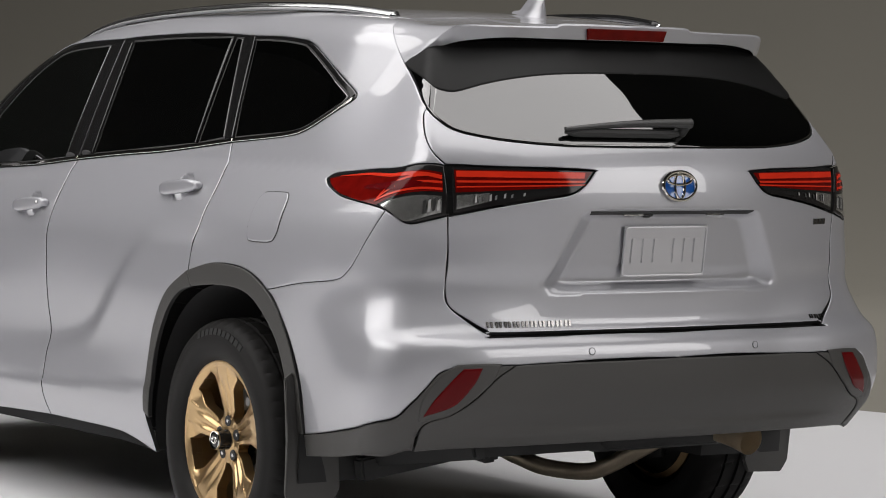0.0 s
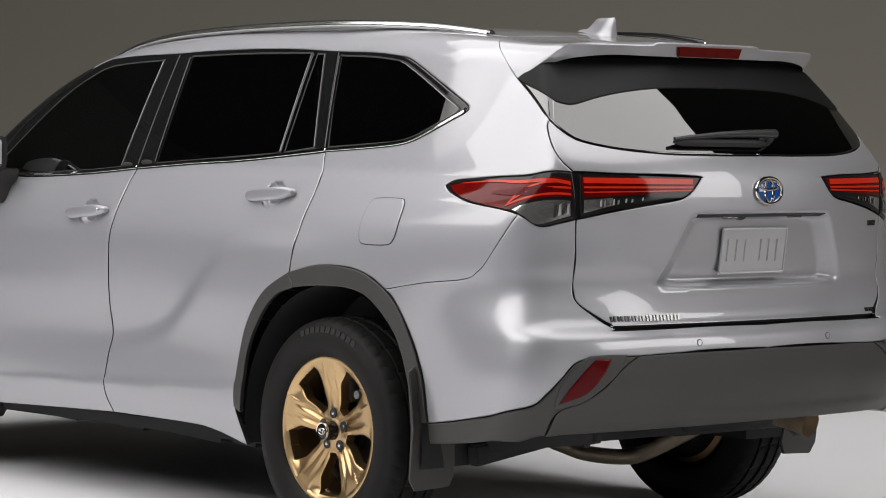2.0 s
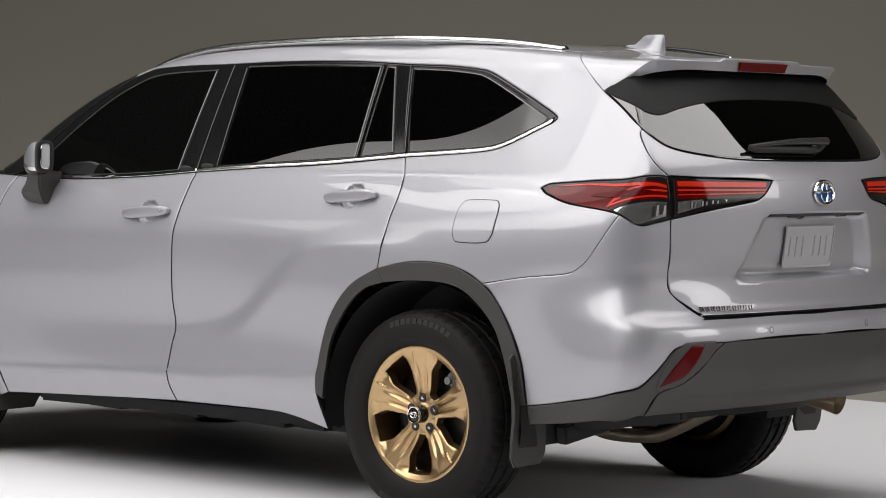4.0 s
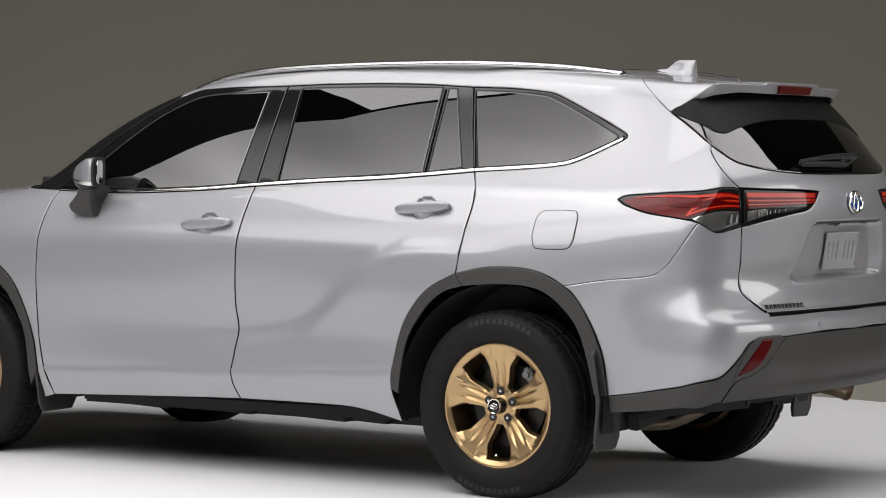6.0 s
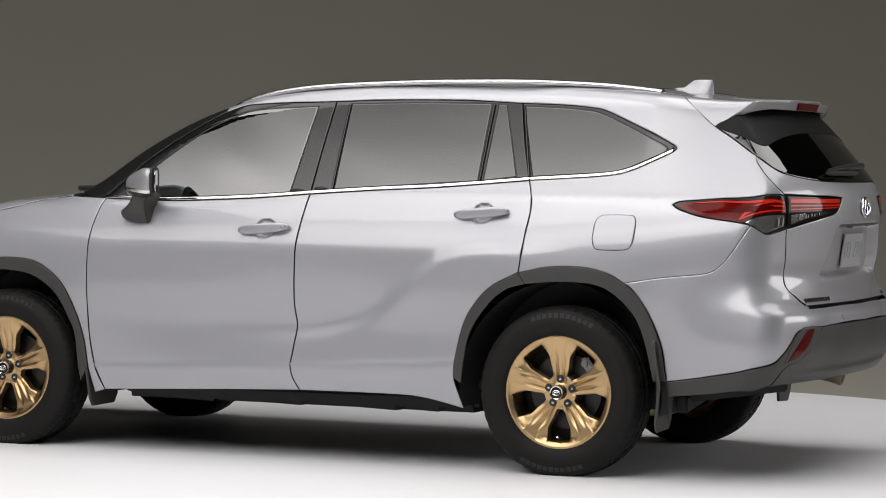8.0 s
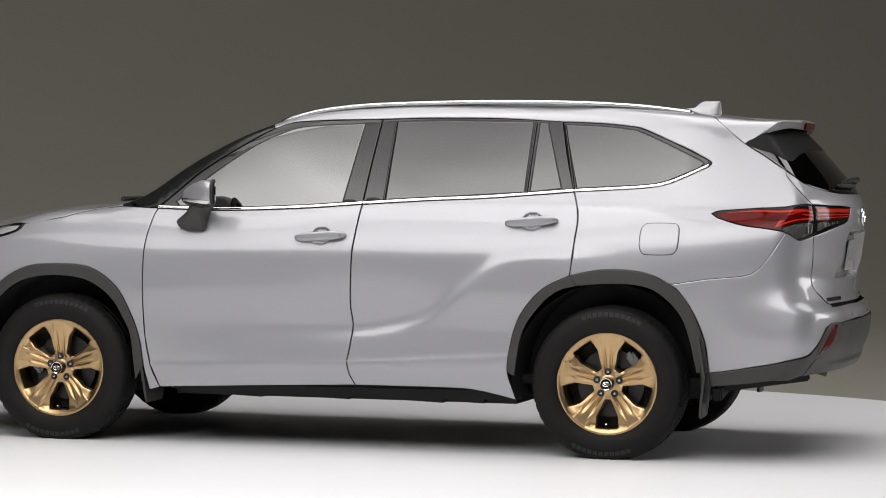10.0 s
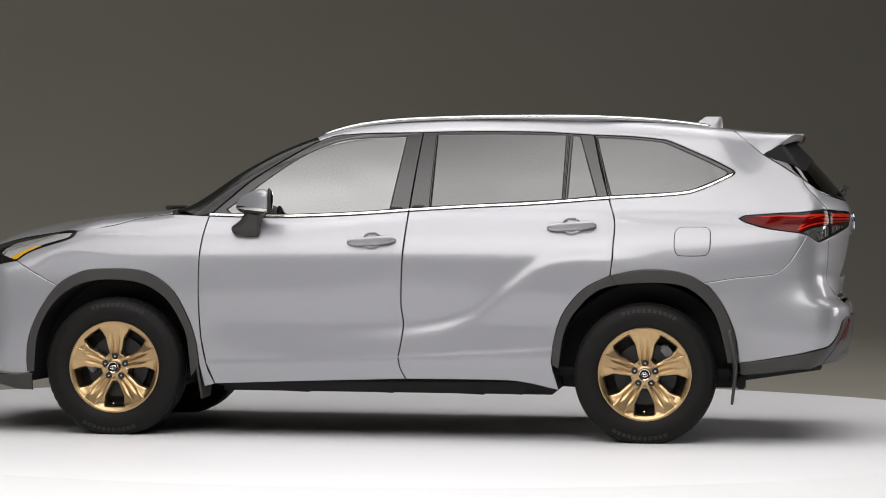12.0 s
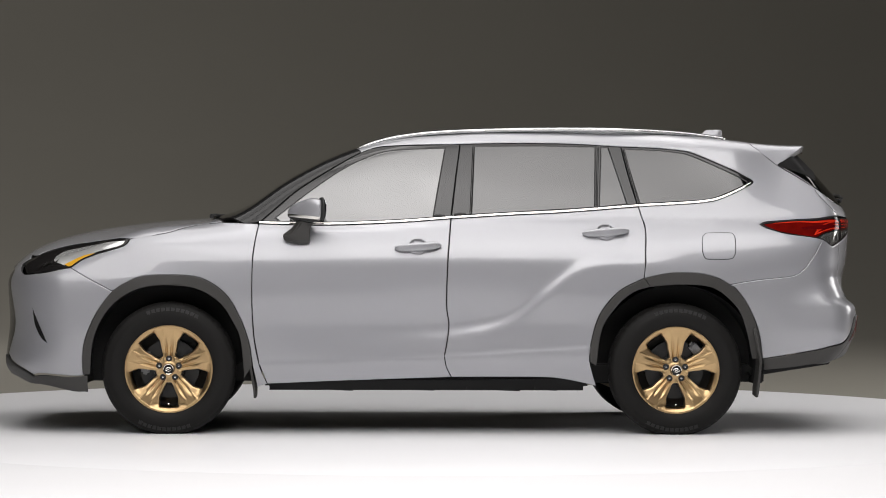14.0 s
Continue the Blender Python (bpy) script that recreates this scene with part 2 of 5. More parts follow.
TOP_X = [-3.85, -3.72, -3.5, -3.2, -2.9, -2.68, -2.5, -2.2, -1.9, -1.65, -1.4, -0.9, -0.3, 0.2, 0.5, 0.75]
TOP_Z = [0.90, 1.03, 1.115, 1.175, 1.21, 1.225, 1.268, 1.462, 1.612, 1.688, 1.722, 1.747, 1.742, 1.715, 1.683, 1.65]


FINE_X = np.arange(-4.2, 1.4, 0.01)
FINE_TOP = blur(spline(TOP_X, TOP_Z, FINE_X), 5)


def top_face(x, y):
    crown = 0.024 + 0.05 * smooth(-2.9, -3.5, x)
    return np.interp(x, FINE_X, FINE_TOP) - crown * (np.abs(y) / 0.62) ** 2.2


def front_face(y, z):
    x = spline([0.25, 0.40, 0.62, 0.85, 1.0, 1.1], [-3.76, -3.86, -3.84, -3.85, -3.83, -3.74], z)
    return x + 0.24 * (np.abs(y) / 0.85) ** 3


def body(p):
    """Below zero inside the body, above zero outside."""
    x, y, z = p[:, 0], np.abs(p[:, 1]), p[:, 2]
    f = smax(y - half_width(x, z), x - rear_face(y, z), 0.090 - 0.058 * smooth(1.12, 1.34, z))
    # the shelf that swells out round the bumper's corner
    f = f - 0.040 * smooth(0.90, 0.73, z) * smooth(0.36, 0.60, z) * smooth(0.50, 0.92, x) * smooth(0.36, 0.74, y)
    f = smax(f, front_face(y, z) - x, 0.12)
    return smax(f, z - top_face(x, y), 0.075)


def slope(p, e=0.010):
    g = np.stack([body(p + e * np.eye(3)[i]) - body(p - e * np.eye(3)[i]) for i in range(3)], 1)
    return g / np.maximum(np.linalg.norm(g, axis=1), 1e-9)[:, None]


VIEWS = {
    # first axis, second axis, the way inwards, where the rays begin
    "left": ((1, 0, 0), (0, 0, 1), (0, 1, 0), -1.4),
    "rear": ((0, 1, 0), (0, 0, 1), (-1, 0, 0), -1.7),
    "corner": ((0.70711, 0.70711, 0), (-0.35355, 0.35355, 0.86603), (-0.61237, 0.61237, -0.5), -2.75),
    "upper": ((1, 0, 0), (0, 0.70711, 0.70711), (0, 0.70711, -0.70711), -2.2),
    "top": ((1, 0, 0), (0, 1, 0), (0, 0, -1), -2.2),
    "front": ((0, 1, 0), (0, 0, 1), (1, 0, 0), -4.4),
    "front_corner": ((0.70711, -0.70711, 0), (0.35355, 0.35355, 0.86603), (0.61237, 0.61237, -0.5), -4.4),
}


def land(view, uv, reach=2.6):
    """The points where rays of that view first meet the body."""
    a, b, w = (np.array(v, float) for v in VIEWS[view][:3])
    uv = np.asarray(uv, float)
    start = VIEWS[view][3] * w + uv[:, :1] * a + uv[:, 1:] * b
    lo, hi = np.zeros(len(uv)), np.full(len(uv), reach)
    found = np.zeros(len(uv), bool)
    for k in range(1, 91):
        t = reach * k / 90
        todo = np.where(~found)[0]
        if not len(todo):
            break
        inside = todo[body(start[todo] + t * w) < 0]
        hi[inside], lo[inside] = t, reach * (k - 1) / 90
        found[inside] = True
    for _ in range(16):
        mid = (lo + hi) / 2
        inside = body(start + mid[:, None] * w) < 0
        hi, lo = np.where(inside, mid, hi), np.where(inside, lo, mid)
    return start + hi[:, None] * w


def flat(view, p):
    a, b = (np.array(v, float) for v in VIEWS[view][:2])
    return np.stack([p @ a, p @ b], 1)


def on_left(*xz):
    return land("left", xz)


def on_rear(*yz):
    return land("rear", yz)


def on_top(*xy):
    return land("top", xy)



# ---- mesh helpers ----
def link_mesh(name, verts, faces, normals, mats, parent, label="", smooth_shade=True):
    me = bpy.data.meshes.new(name)
    me.from_pydata([tuple(v) for v in verts], [], [tuple(f) for f in faces])
    for m in mats if isinstance(mats, (list, tuple)) else [mats]:
        me.materials.append(m)
    me.polygons.foreach_set("use_smooth", [smooth_shade] * len(me.polygons))
    me.polygons.foreach_set("material_index", [1 if len(me.materials) > 1 and len(f) == 4 else 0 for f in faces])
    if normals is not None:
        me.normals_split_custom_set_from_vertices([tuple(n) for n in normals])
    ob = new(name, me)
    ob.parent = parent
    return tagged(ob, label)


def part(name, bm, mat, parent, label="", shade=True):
    me = bpy.data.meshes.new(name)
    bmesh.ops.recalc_face_normals(bm, faces=bm.faces)
    bm.to_mesh(me)
    bm.free()
    me.materials.append(mat)
    me.polygons.foreach_set("use_smooth", [shade] * len(me.polygons))
    if shade:
        me.set_sharp_from_angle(angle=radians(38))
    ob = new(name, me)
    ob.parent = parent
    return tagged(ob, label)


def curve(points, steps=10):
    """A smooth line through the points."""
    p = np.asarray(points, float)
    if len(p) < 3:
        return p
    q = np.vstack([2 * p[0] - p[1], p, 2 * p[-1] - p[-2]])
    out = []
    for i in range(1, len(q) - 2):
        for k in range(steps):
            t = k / steps
            out.append(0.5 * (2 * q[i] + (q[i + 1] - q[i - 1]) * t + (2 * q[i - 1] - 5 * q[i] + 4 * q[i + 1] - q[i + 2]) * t * t
                              + (3 * q[i] - q[i - 1] - 3 * q[i + 1] + q[i + 2]) * t**3))
    return np.array(out + [p[-1]])


def outline(*edges):
    """One closed outline from edges that follow one another: each is a smooth line, with corners between."""
    pts = []
    for e in edges:
        for q in curve(e):
            if not pts or np.linalg.norm(np.asarray(q) - pts[-1]) > 1e-4:
                pts.append(np.asarray(q))
    if np.linalg.norm(pts[0] - pts[-1]) < 1e-3:
        pts.pop()
    return np.array(pts)


def even(poly, h):
    """The closed outline with points at most h apart."""
    out = []
    for i, a in enumerate(poly):
        b = poly[(i + 1) % len(poly)]
        n = max(1, int(math.ceil(np.linalg.norm(b - a) / h)))
        out += [a + (b - a) * k / n for k in range(n)]
    keep = [out[0]]
    for q in out[1:]:
        if np.linalg.norm(q - keep[-1]) > h * 0.25:
            keep.append(q)
    return np.array(keep)


def shrink(poly, d):
    """The outline moved inwards by d."""
    area = 0.5 * np.sum(poly[:, 0] * np.roll(poly[:, 1], -1) - poly[:, 1] * np.roll(poly[:, 0], -1))
    before, after = poly - np.roll(poly, 1, 0), np.roll(poly, -1, 0) - poly
    n = [np.stack([-e[:, 1], e[:, 0]], 1) / np.maximum(np.linalg.norm(e, axis=1), 1e-9)[:, None] for e in (before, after)]
    m = n[0] + n[1]
    m = m / np.maximum(np.sum(m * n[0], 1), 0.45)[:, None]
    return poly + m * d * (1 if area > 0 else -1)


def fill(poly, h, extra=None, dense=()):
    """Triangles inside a closed outline: its points come first, in order."""
    lo, hi = poly.min(0), poly.max(0)
    gx, gy = np.meshgrid(np.arange(lo[0] + h / 2, hi[0], h), np.arange(lo[1] + h / 2, hi[1], h * 0.87))
    gx = gx + (np.arange(gx.shape[0]) % 2)[:, None] * h * 0.5
    g = np.stack([gx.ravel(), gy.ravel()], 1)
    a, b = poly, np.roll(poly, -1, 0)
    inside, near = np.zeros(len(g), bool), np.full(len(g), 9.0)
    for p, q in zip(a, b):
        cross = (p[1] > g[:, 1]) != (q[1] > g[:, 1])
        inside ^= cross & (g[:, 0] < (q[0] - p[0]) * (g[:, 1] - p[1]) / ((q[1] - p[1]) if q[1] != p[1] else 1e-9) + p[0])
        d = q - p
        t = np.clip(((g - p) @ d) / max(d @ d, 1e-12), 0, 1)
        near = np.minimum(near, np.linalg.norm(g - p - t[:, None] * d, axis=1))
    pts = [poly]
    if extra is not None:
        pts.append(extra)
    pts.append(g[inside & (near > max(h * 0.45, 0.007))])
    for cx, cy, rx, ry, step in dense:
        a, b = np.meshgrid(np.arange(-rx, rx, step), np.arange(-ry, ry, step * 0.87))
        a = a + (np.arange(a.shape[0]) % 2)[:, None] * step * 0.5
        keep = (a / rx) ** 2 + (b / ry) ** 2 < 1
        pts.append(np.stack([cx + a[keep], cy + b[keep]], 1))
    pts = np.vstack(pts)
    n = len(poly)
    v, _, f, ov, _, _ = mathutils.geometry.delaunay_2d_cdt([Vector(p) for p in pts], [(i, (i + 1) % n) for i in range(n)], [], 1, 1e-6)
    return np.array([tuple(p) for p in v]), [tuple(t) for t in f]


def panel(name, view, points, mat, parent, label="", h=0.03, gap=0.002, depth=0.014, raise_by=0.0, both=True, roll_edge=True, bulge=None, lip=0.0045, dense=(), rim_mat=None, plain=None):
    """A piece of the body's skin inside an outline of points on it, with a rounded rim that turns inwards."""
    base2 = even(flat(view, np.asarray(points)), min(h * 0.6, 0.02))
    poly = shrink(base2, gap)
    join = np.zeros(len(poly), bool)
    if plain is not None:                 # where the skin runs on into the next piece without a joint
        join = plain(land(view, base2))
        poly[join] = base2[join]
    inner = shrink(poly, lip)[~join]
    v, f = fill(poly, h, inner if roll_edge else None, dense)
    p = land(view, v)
    nrm = slope(p)
    n = len(poly)
    p = p + nrm * raise_by
    if bulge is not None:
        p = p + nrm * bulge(p)[:, None]
        e = 0.003
        t1 = np.cross(nrm, [0.31, 0.2, 0.93])
        t1 /= np.linalg.norm(t1, axis=1)[:, None]
        t2 = np.cross(nrm, t1)
        g1, g2 = (bulge(p + e * t1) - bulge(p - e * t1)) / (2 * e), (bulge(p + e * t2) - bulge(p - e * t2)) / (2 * e)
        nrm = nrm - g1[:, None] * t1 - g2[:, None] * t2
        nrm /= np.linalg.norm(nrm, axis=1)[:, None]
    rim = p[:n]
    tangent = np.roll(rim, -1, 0) - np.roll(rim, 1, 0)
    out = np.cross(tangent, nrm[:n])
    out /= np.maximum(np.linalg.norm(out, axis=1), 1e-9)[:, None]
    if np.sum(out * (rim - rim.mean(0))) < 0:
        out = -out
    base = nrm[:n].copy()
    if roll_edge:
        bend = np.where(join, 0.0, 1.0)[:, None]
        p[:n] = rim - base * 0.0016 * bend
        nrm[:n] = base + 0.9 * out * bend
        nrm[:n] /= np.linalg.norm(nrm[:n], axis=1)[:, None]
    # faces look outwards
    flip = []
    for t in f:
        c = np.cross(p[t[1]] - p[t[0]], p[t[2]] - p[t[0]])
        flip.append(t if c @ nrm[t[0]] >= 0 else (t[0], t[2], t[1]))
    k = len(p)
    verts = np.vstack([p, p[:n], p[:n] - base * depth - out * 0.001])
    norms = np.vstack([nrm, out, out])
    for i in range(n):
        j = (i + 1) % n
        c = np.cross(p[j] - p[i], -base[i])
        q = (k + i, k + j, k + n + j, k + n + i)
        flip.append(q if c @ out[i] >= 0 else q[::-1])
    # rims are black by default: the joints' shade put into their colour
    mats = [mat, rim_mat or SEAL_AND_SHADE]
    ob = link_mesh(name, verts, flip, norms, mats, parent[0] if isinstance(parent, tuple) else parent, label)
    if both:
        m = np.array([1, -1, 1])
        return ob, link_mesh(name, verts * m, [t[::-1] for t in flip], norms * m, mats, parent[1] if isinstance(parent, tuple) else parent, label)
    return ob


def box(bm, size, at, rot=(0, 0, 0), bevel=0.0):
    r = bmesh.ops.create_cube(bm, size=1.0)
    bmesh.ops.transform(bm, verts=r["verts"], matrix=Matrix.LocRotScale(at, Euler([radians(a) for a in rot]), size))
    if bevel:
        vs = set(r["verts"])
        bmesh.ops.bevel(bm, geom=[e for e in bm.edges if e.verts[0] in vs and e.verts[1] in vs], offset=bevel, segments=2, affect="EDGES")


def lathe(profile, n=64, axis="y", arc=None):
    """A turned shape: profile of (radius, place along the axis)."""
    bm = bmesh.new()
    rings = []
    for r, a in profile:
        ring = []
        for k in range(n):
            t = 2 * math.pi * k / n
            c, s = r * math.cos(t), r * math.sin(t)
            ring.append(bm.verts.new((c, a, s) if axis == "y" else (c, s, a) if axis == "z" else (a, c, s)))
        rings.append(ring)
    for A, B in zip(rings, rings[1:]):
        for k in range(n):
            bm.faces.new((A[k], A[(k + 1) % n], B[(k + 1) % n], B[k]))
    return bm


def tube(points, radii, n=12, flat_by=1.0, closed_ends=True):
    """A round bar along a line; flat_by squeezes it upwards."""
    bm = bmesh.new()
    p = np.asarray(points, float)
    rad = np.broadcast_to(np.asarray(radii, float), (len(p),))
    rings = []
    for i in range(len(p)):
        t = p[min(i + 1, len(p) - 1)] - p[max(i - 1, 0)]
        t /= np.linalg.norm(t)
        ref = np.array([0, 0, 1.0]) if abs(t[2]) < 0.9 else np.array([0, 1.0, 0])
        a = np.cross(t, ref)
        a /= np.linalg.norm(a)
        b = np.cross(a, t)
        rings.append([bm.verts.new(p[i] + rad[i] * (math.cos(2 * math.pi * k / n) * a + flat_by * math.sin(2 * math.pi * k / n) * b)) for k in range(n)])
    for A, B in zip(rings, rings[1:]):
        for k in range(n):
            bm.faces.new((A[k], A[(k + 1) % n], B[(k + 1) % n], B[k]))
    if closed_ends:
        bm.faces.new(rings[0])
        bm.faces.new(rings[-1])
    return bm


def mirrored(ob, parent=None):
    """The same part on the car's other side."""
    me = ob.data.copy()
    me.transform(ob.matrix_basis)
    me.transform(Matrix.Diagonal((1, -1, 1, 1)))
    me.flip_normals()
    twin = new(ob.name.split(".")[0], me)
    twin.parent = parent or ob.parent
    if "label" in ob:
        twin["label"] = ob["label"]
    return twin



# ---- the studio ----
CENTRE = Vector((-1.4, 0.3, 0))


def turntable():
    bm = lathe([(0.001, 0.012), (1.5, 0.012), (3.0, 0.012), (3.73, 0.012), (3.75, 0.006), (3.75, -0.03)], n=200, axis="z")
    ob = part("turntable", bm, FLOOR_WHITE, None, "round white painted turntable floor under the car")
    ob.location = CENTRE
    return tagged(ob, category="turntable", kind="structure")


def half_ring(r0, r1, z0, z1, a0, a1, steps=1):
    """Part of a flat or sloping ring round the turntable's middle."""
    bm = bmesh.new()
    n = 64
    rows = []
    for k in range(steps + 1):
        t = k / steps
        rows.append([bm.verts.new(((r0 + (r1 - r0) * t) * math.cos(a), (r0 + (r1 - r0) * t) * math.sin(a), z0 + (z1 - z0) * t)) for a in np.linspace(a0, a1, n)])
    for A, B in zip(rows, rows[1:]):
        for k in range(n - 1):
            bm.faces.new((A[k], A[k + 1], B[k + 1], B[k]))
    return bm


def sweep(profile, a0, a1, n=96):
    """A profile of (radius, height) carried round the turntable's middle."""
    bm = bmesh.new()
    rows = [[bm.verts.new((r * math.cos(a), r * math.sin(a), z)) for a in np.linspace(a0, a1, n)] for r, z in profile]
    for A, B in zip(rows, rows[1:]):
        for k in range(n - 1):
            bm.faces.new((A[k], A[k + 1], B[k + 1], B[k]))
    return bm


def studio():
    # white floor towards the lamps, a grey sweep behind
    for name, mat, a0, a1, rise, label in (("floor", FLOOR_FRONT, -math.pi, 0.0, 0.0095, "white studio floor in front of the turntable"),
                                     ("floor_sweep", WALL, 0.0, math.pi, 0.0, "grey studio floor running up into the backdrop")):
        ob = part(name, half_ring(3.7, 13, rise, 0, a0, a1, 12), mat, None, label)
        ob.location = CENTRE
        tagged(ob, category="floor", kind="structure")
    cove = [(13 + 12.0 * math.sin(a), 9.0 * (1 - math.cos(a))) for a in np.linspace(0.0, math.pi / 2, 32)] + [(25, 11.0)]
    ob = part("backdrop", sweep(cove, 0.0, math.pi), WALL, None, "seamless dark grey curved studio backdrop")
    ob.location = CENTRE
    tagged(ob, category="backdrop", kind="structure")
    ob = part("wall", sweep([(13, 0.0), (25, 0.0), (25, 11.0)], math.pi, 2 * math.pi), STUDIO_DARK, None, "dark studio floor and wall behind the camera")
    ob.location = CENTRE
    tagged(ob, category="wall", kind="structure")
    ob = part("ceiling", lathe([(0.001, 11.0), (25, 11.0)], n=96, axis="z"), DARK, None, "black studio ceiling above the lamps")
    ob.location = CENTRE
    tagged(ob, category="ceiling", kind="structure")


turntable()
studio()

# ---- the car ----
car = new("car")
tagged(car, "silver-grey family SUV with bronze wheels on a white turntable", "car")

A_SEAM = [(-2.352, 1.192), (-2.377, 1.052), (-2.385, 0.926), (-2.385, 0.736), (-2.372, 0.545), (-2.339, 0.387), (-2.298, 0.292)]
B_SEAM = [(-1.268, 1.224), (-1.279, 1.088), (-1.288, 0.961), (-1.293, 0.738), (-1.280, 0.627), (-1.293, 0.516), (-1.306, 0.453)]
B_LOW = [(-1.306, 0.453), (-1.293, 0.389), (-1.264, 0.332)]
C_SEAM = [(-0.202, 1.296), (-0.179, 1.219), (-0.167, 1.155), (-0.171, 1.06), (-0.176, 0.955), (-0.184, 0.892)]
BELT_F = [(-2.352, 1.192), (-2.164, 1.188), (-1.954, 1.186), (-1.581, 1.201), (-1.268, 1.224)]
BELT_R = [(-1.268, 1.224), (-0.942, 1.245), (-0.621, 1.262), (-0.202, 1.296)]
BELT_Q = [(-0.202, 1.296), (0.025, 1.309), (0.165, 1.320), (0.246, 1.335), (0.338, 1.371), (0.447, 1.424)]
CREASE_F = [(-2.344, 0.408), (-1.9, 0.425), (-1.306, 0.453)]
CREASE_R = [(-1.306, 0.453), (-1.125, 0.463), (-0.48, 0.505)]
SILL_F = [(-2.298, 0.292), (-1.896, 0.309), (-1.264, 0.332)]
SILL_R = [(-1.264, 0.332), (-0.784, 0.333), (-0.625, 0.321), (-0.449, 0.283)]
RARCH_O = [(-0.449, 0.283), (-0.487, 0.42), (-0.486, 0.496), (-0.456, 0.626), (-0.410, 0.722), (-0.316, 0.824), (-0.184, 0.892), (-0.037, 0.921), (0.116, 0.921),
           (0.228, 0.896), (0.344, 0.826), (0.419, 0.715), (0.469, 0.590), (0.490, 0.440)]
RARCH_I = [(-0.452, 0.40), (-0.418, 0.607), (-0.334, 0.738), (-0.243, 0.815), (-0.148, 0.844), (0.001, 0.856), (0.151, 0.851), (0.248, 0.816),
           (0.345, 0.724), (0.394, 0.609), (0.432, 0.44)]
FARCH_O = [(-3.330, 0.345), (-3.332, 0.432), (-3.316, 0.543), (-3.250, 0.695), (-3.159, 0.816), (-3.045, 0.880), (-2.934, 0.900), (-2.748, 0.900), (-2.634, 0.871),
           (-2.524, 0.789), (-2.448, 0.659), (-2.400, 0.526), (-2.380, 0.397), (-2.355, 0.276)]
FARCH_I = [(-3.290, 0.345), (-3.269, 0.543), (-3.196, 0.696), (-3.082, 0.797), (-2.952, 0.839), (-2.801, 0.843), (-2.672, 0.818), (-2.558, 0.742), (-2.485, 0.631),
           (-2.447, 0.536), (-2.425, 0.33)]
DLO_F = [(-2.345, 1.200), (-2.255, 1.279), (-2.133, 1.383), (-1.958, 1.497), (-1.779, 1.601), (-1.687, 1.632), (-1.580, 1.641), (-1.309, 1.648), (-1.212, 1.650)]
DLO_R = [(-1.212, 1.650), (-0.949, 1.657), (-0.589, 1.655), (-0.292, 1.640)]
DLO_Q = [(-0.292, 1.640), (-0.1, 1.633), (0.05, 1.620), (0.105, 1.609), (0.184, 1.578), (0.299, 1.528), (0.405, 1.478), (0.452, 1.452), (0.461, 1.437), (0.447, 1.424)]
B_POST = [(-1.212, 1.650), (-1.241, 1.44), (-1.268, 1.224)]
C_POST = [(-0.292, 1.640), (-0.250, 1.46), (-0.202, 1.296)]
DITCH = 0.555


def lift(line, dz):
    return [(x, z + dz) for x, z in line]


def rev(line):
    return list(line)[::-1]


def side(*edges):
    return land("left", outline(*edges))


def on_corner(*xyz):
    """The body's surface next to these points, seen from the rear corner."""
    return land("corner", flat("corner", np.array(xyz)))


def both_rev(p):
    return np.asarray(p)[::-1]


def handle_cup(p):
    """The dish behind each door handle."""
    d = 0
    for x, z in ((-1.455, 1.064), (-0.395, 1.149)):
        q = ((p[:, 0] - x) / 0.055) ** 2 + ((p[:, 2] - z) / 0.046) ** 2
        d = d - 0.018 * (1 - smooth(0.55, 1.0, q))
    return d


def at_crease(p):
    """Where the door runs on into its sill molding."""
    return np.abs(p[:, 2] - np.interp(p[:, 0], [-2.344, -1.9, -1.306, -1.125, -0.48], [0.408, 0.425, 0.453, 0.463, 0.505])) < 0.003


# doors
front_door = panel("front_door", "left", side(BELT_F, B_SEAM, rev(CREASE_F), [(-2.344, 0.408), (-2.372, 0.545)], rev(A_SEAM[:5])), PAINT, car, gap=0.003, h=0.022, dense=[(-1.455, 1.064, 0.085, 0.07, 0.008)], bulge=handle_cup, plain=at_crease)
rear_door = panel("rear_door", "left", side(BELT_R, C_SEAM, rev(RARCH_O[2:7]), [(-0.486, 0.496), (-0.48, 0.505)], rev(CREASE_R), rev(B_SEAM)), PAINT, car, gap=0.003, h=0.022, dense=[(-0.395, 1.149, 0.085, 0.07, 0.008)], bulge=handle_cup, plain=at_crease)
panel("door_sill_molding", "left", side(CREASE_F, B_LOW, rev(SILL_F), [(-2.298, 0.292), (-2.344, 0.408)]), PAINT, front_door, gap=0.0026, plain=at_crease)
panel("door_sill_molding", "left", side(CREASE_R, [(-0.48, 0.505), (-0.487, 0.42), (-0.449, 0.283)], rev(SILL_R), rev(B_LOW)), PAINT, rear_door, gap=0.0026, plain=at_crease)

# wings, quarter panels, roof
HOOD_EDGE = [(-3.074, 1.105), (-2.88, 1.137), (-2.775, 1.168), (-2.68, 1.188), (-2.56, 1.200)]
LIGHT_LOW = [(-3.404, 0.940), (-3.342, 0.984), (-3.266, 1.015), (-3.110, 1.064), (-3.074, 1.105)]
FB_SEAM = [(-3.404, 0.940), (-3.30, 0.88), (-3.17, 0.812)]
front_fender = panel("front_fender", "left", side(FB_SEAM, FARCH_O[4:], [(-2.355, 0.276), (-2.298, 0.292)], rev(A_SEAM), [(-2.352, 1.192), (-2.56, 1.200)],
                     rev(HOOD_EDGE), rev(LIGHT_LOW)), PAINT, car, gap=0.0018)

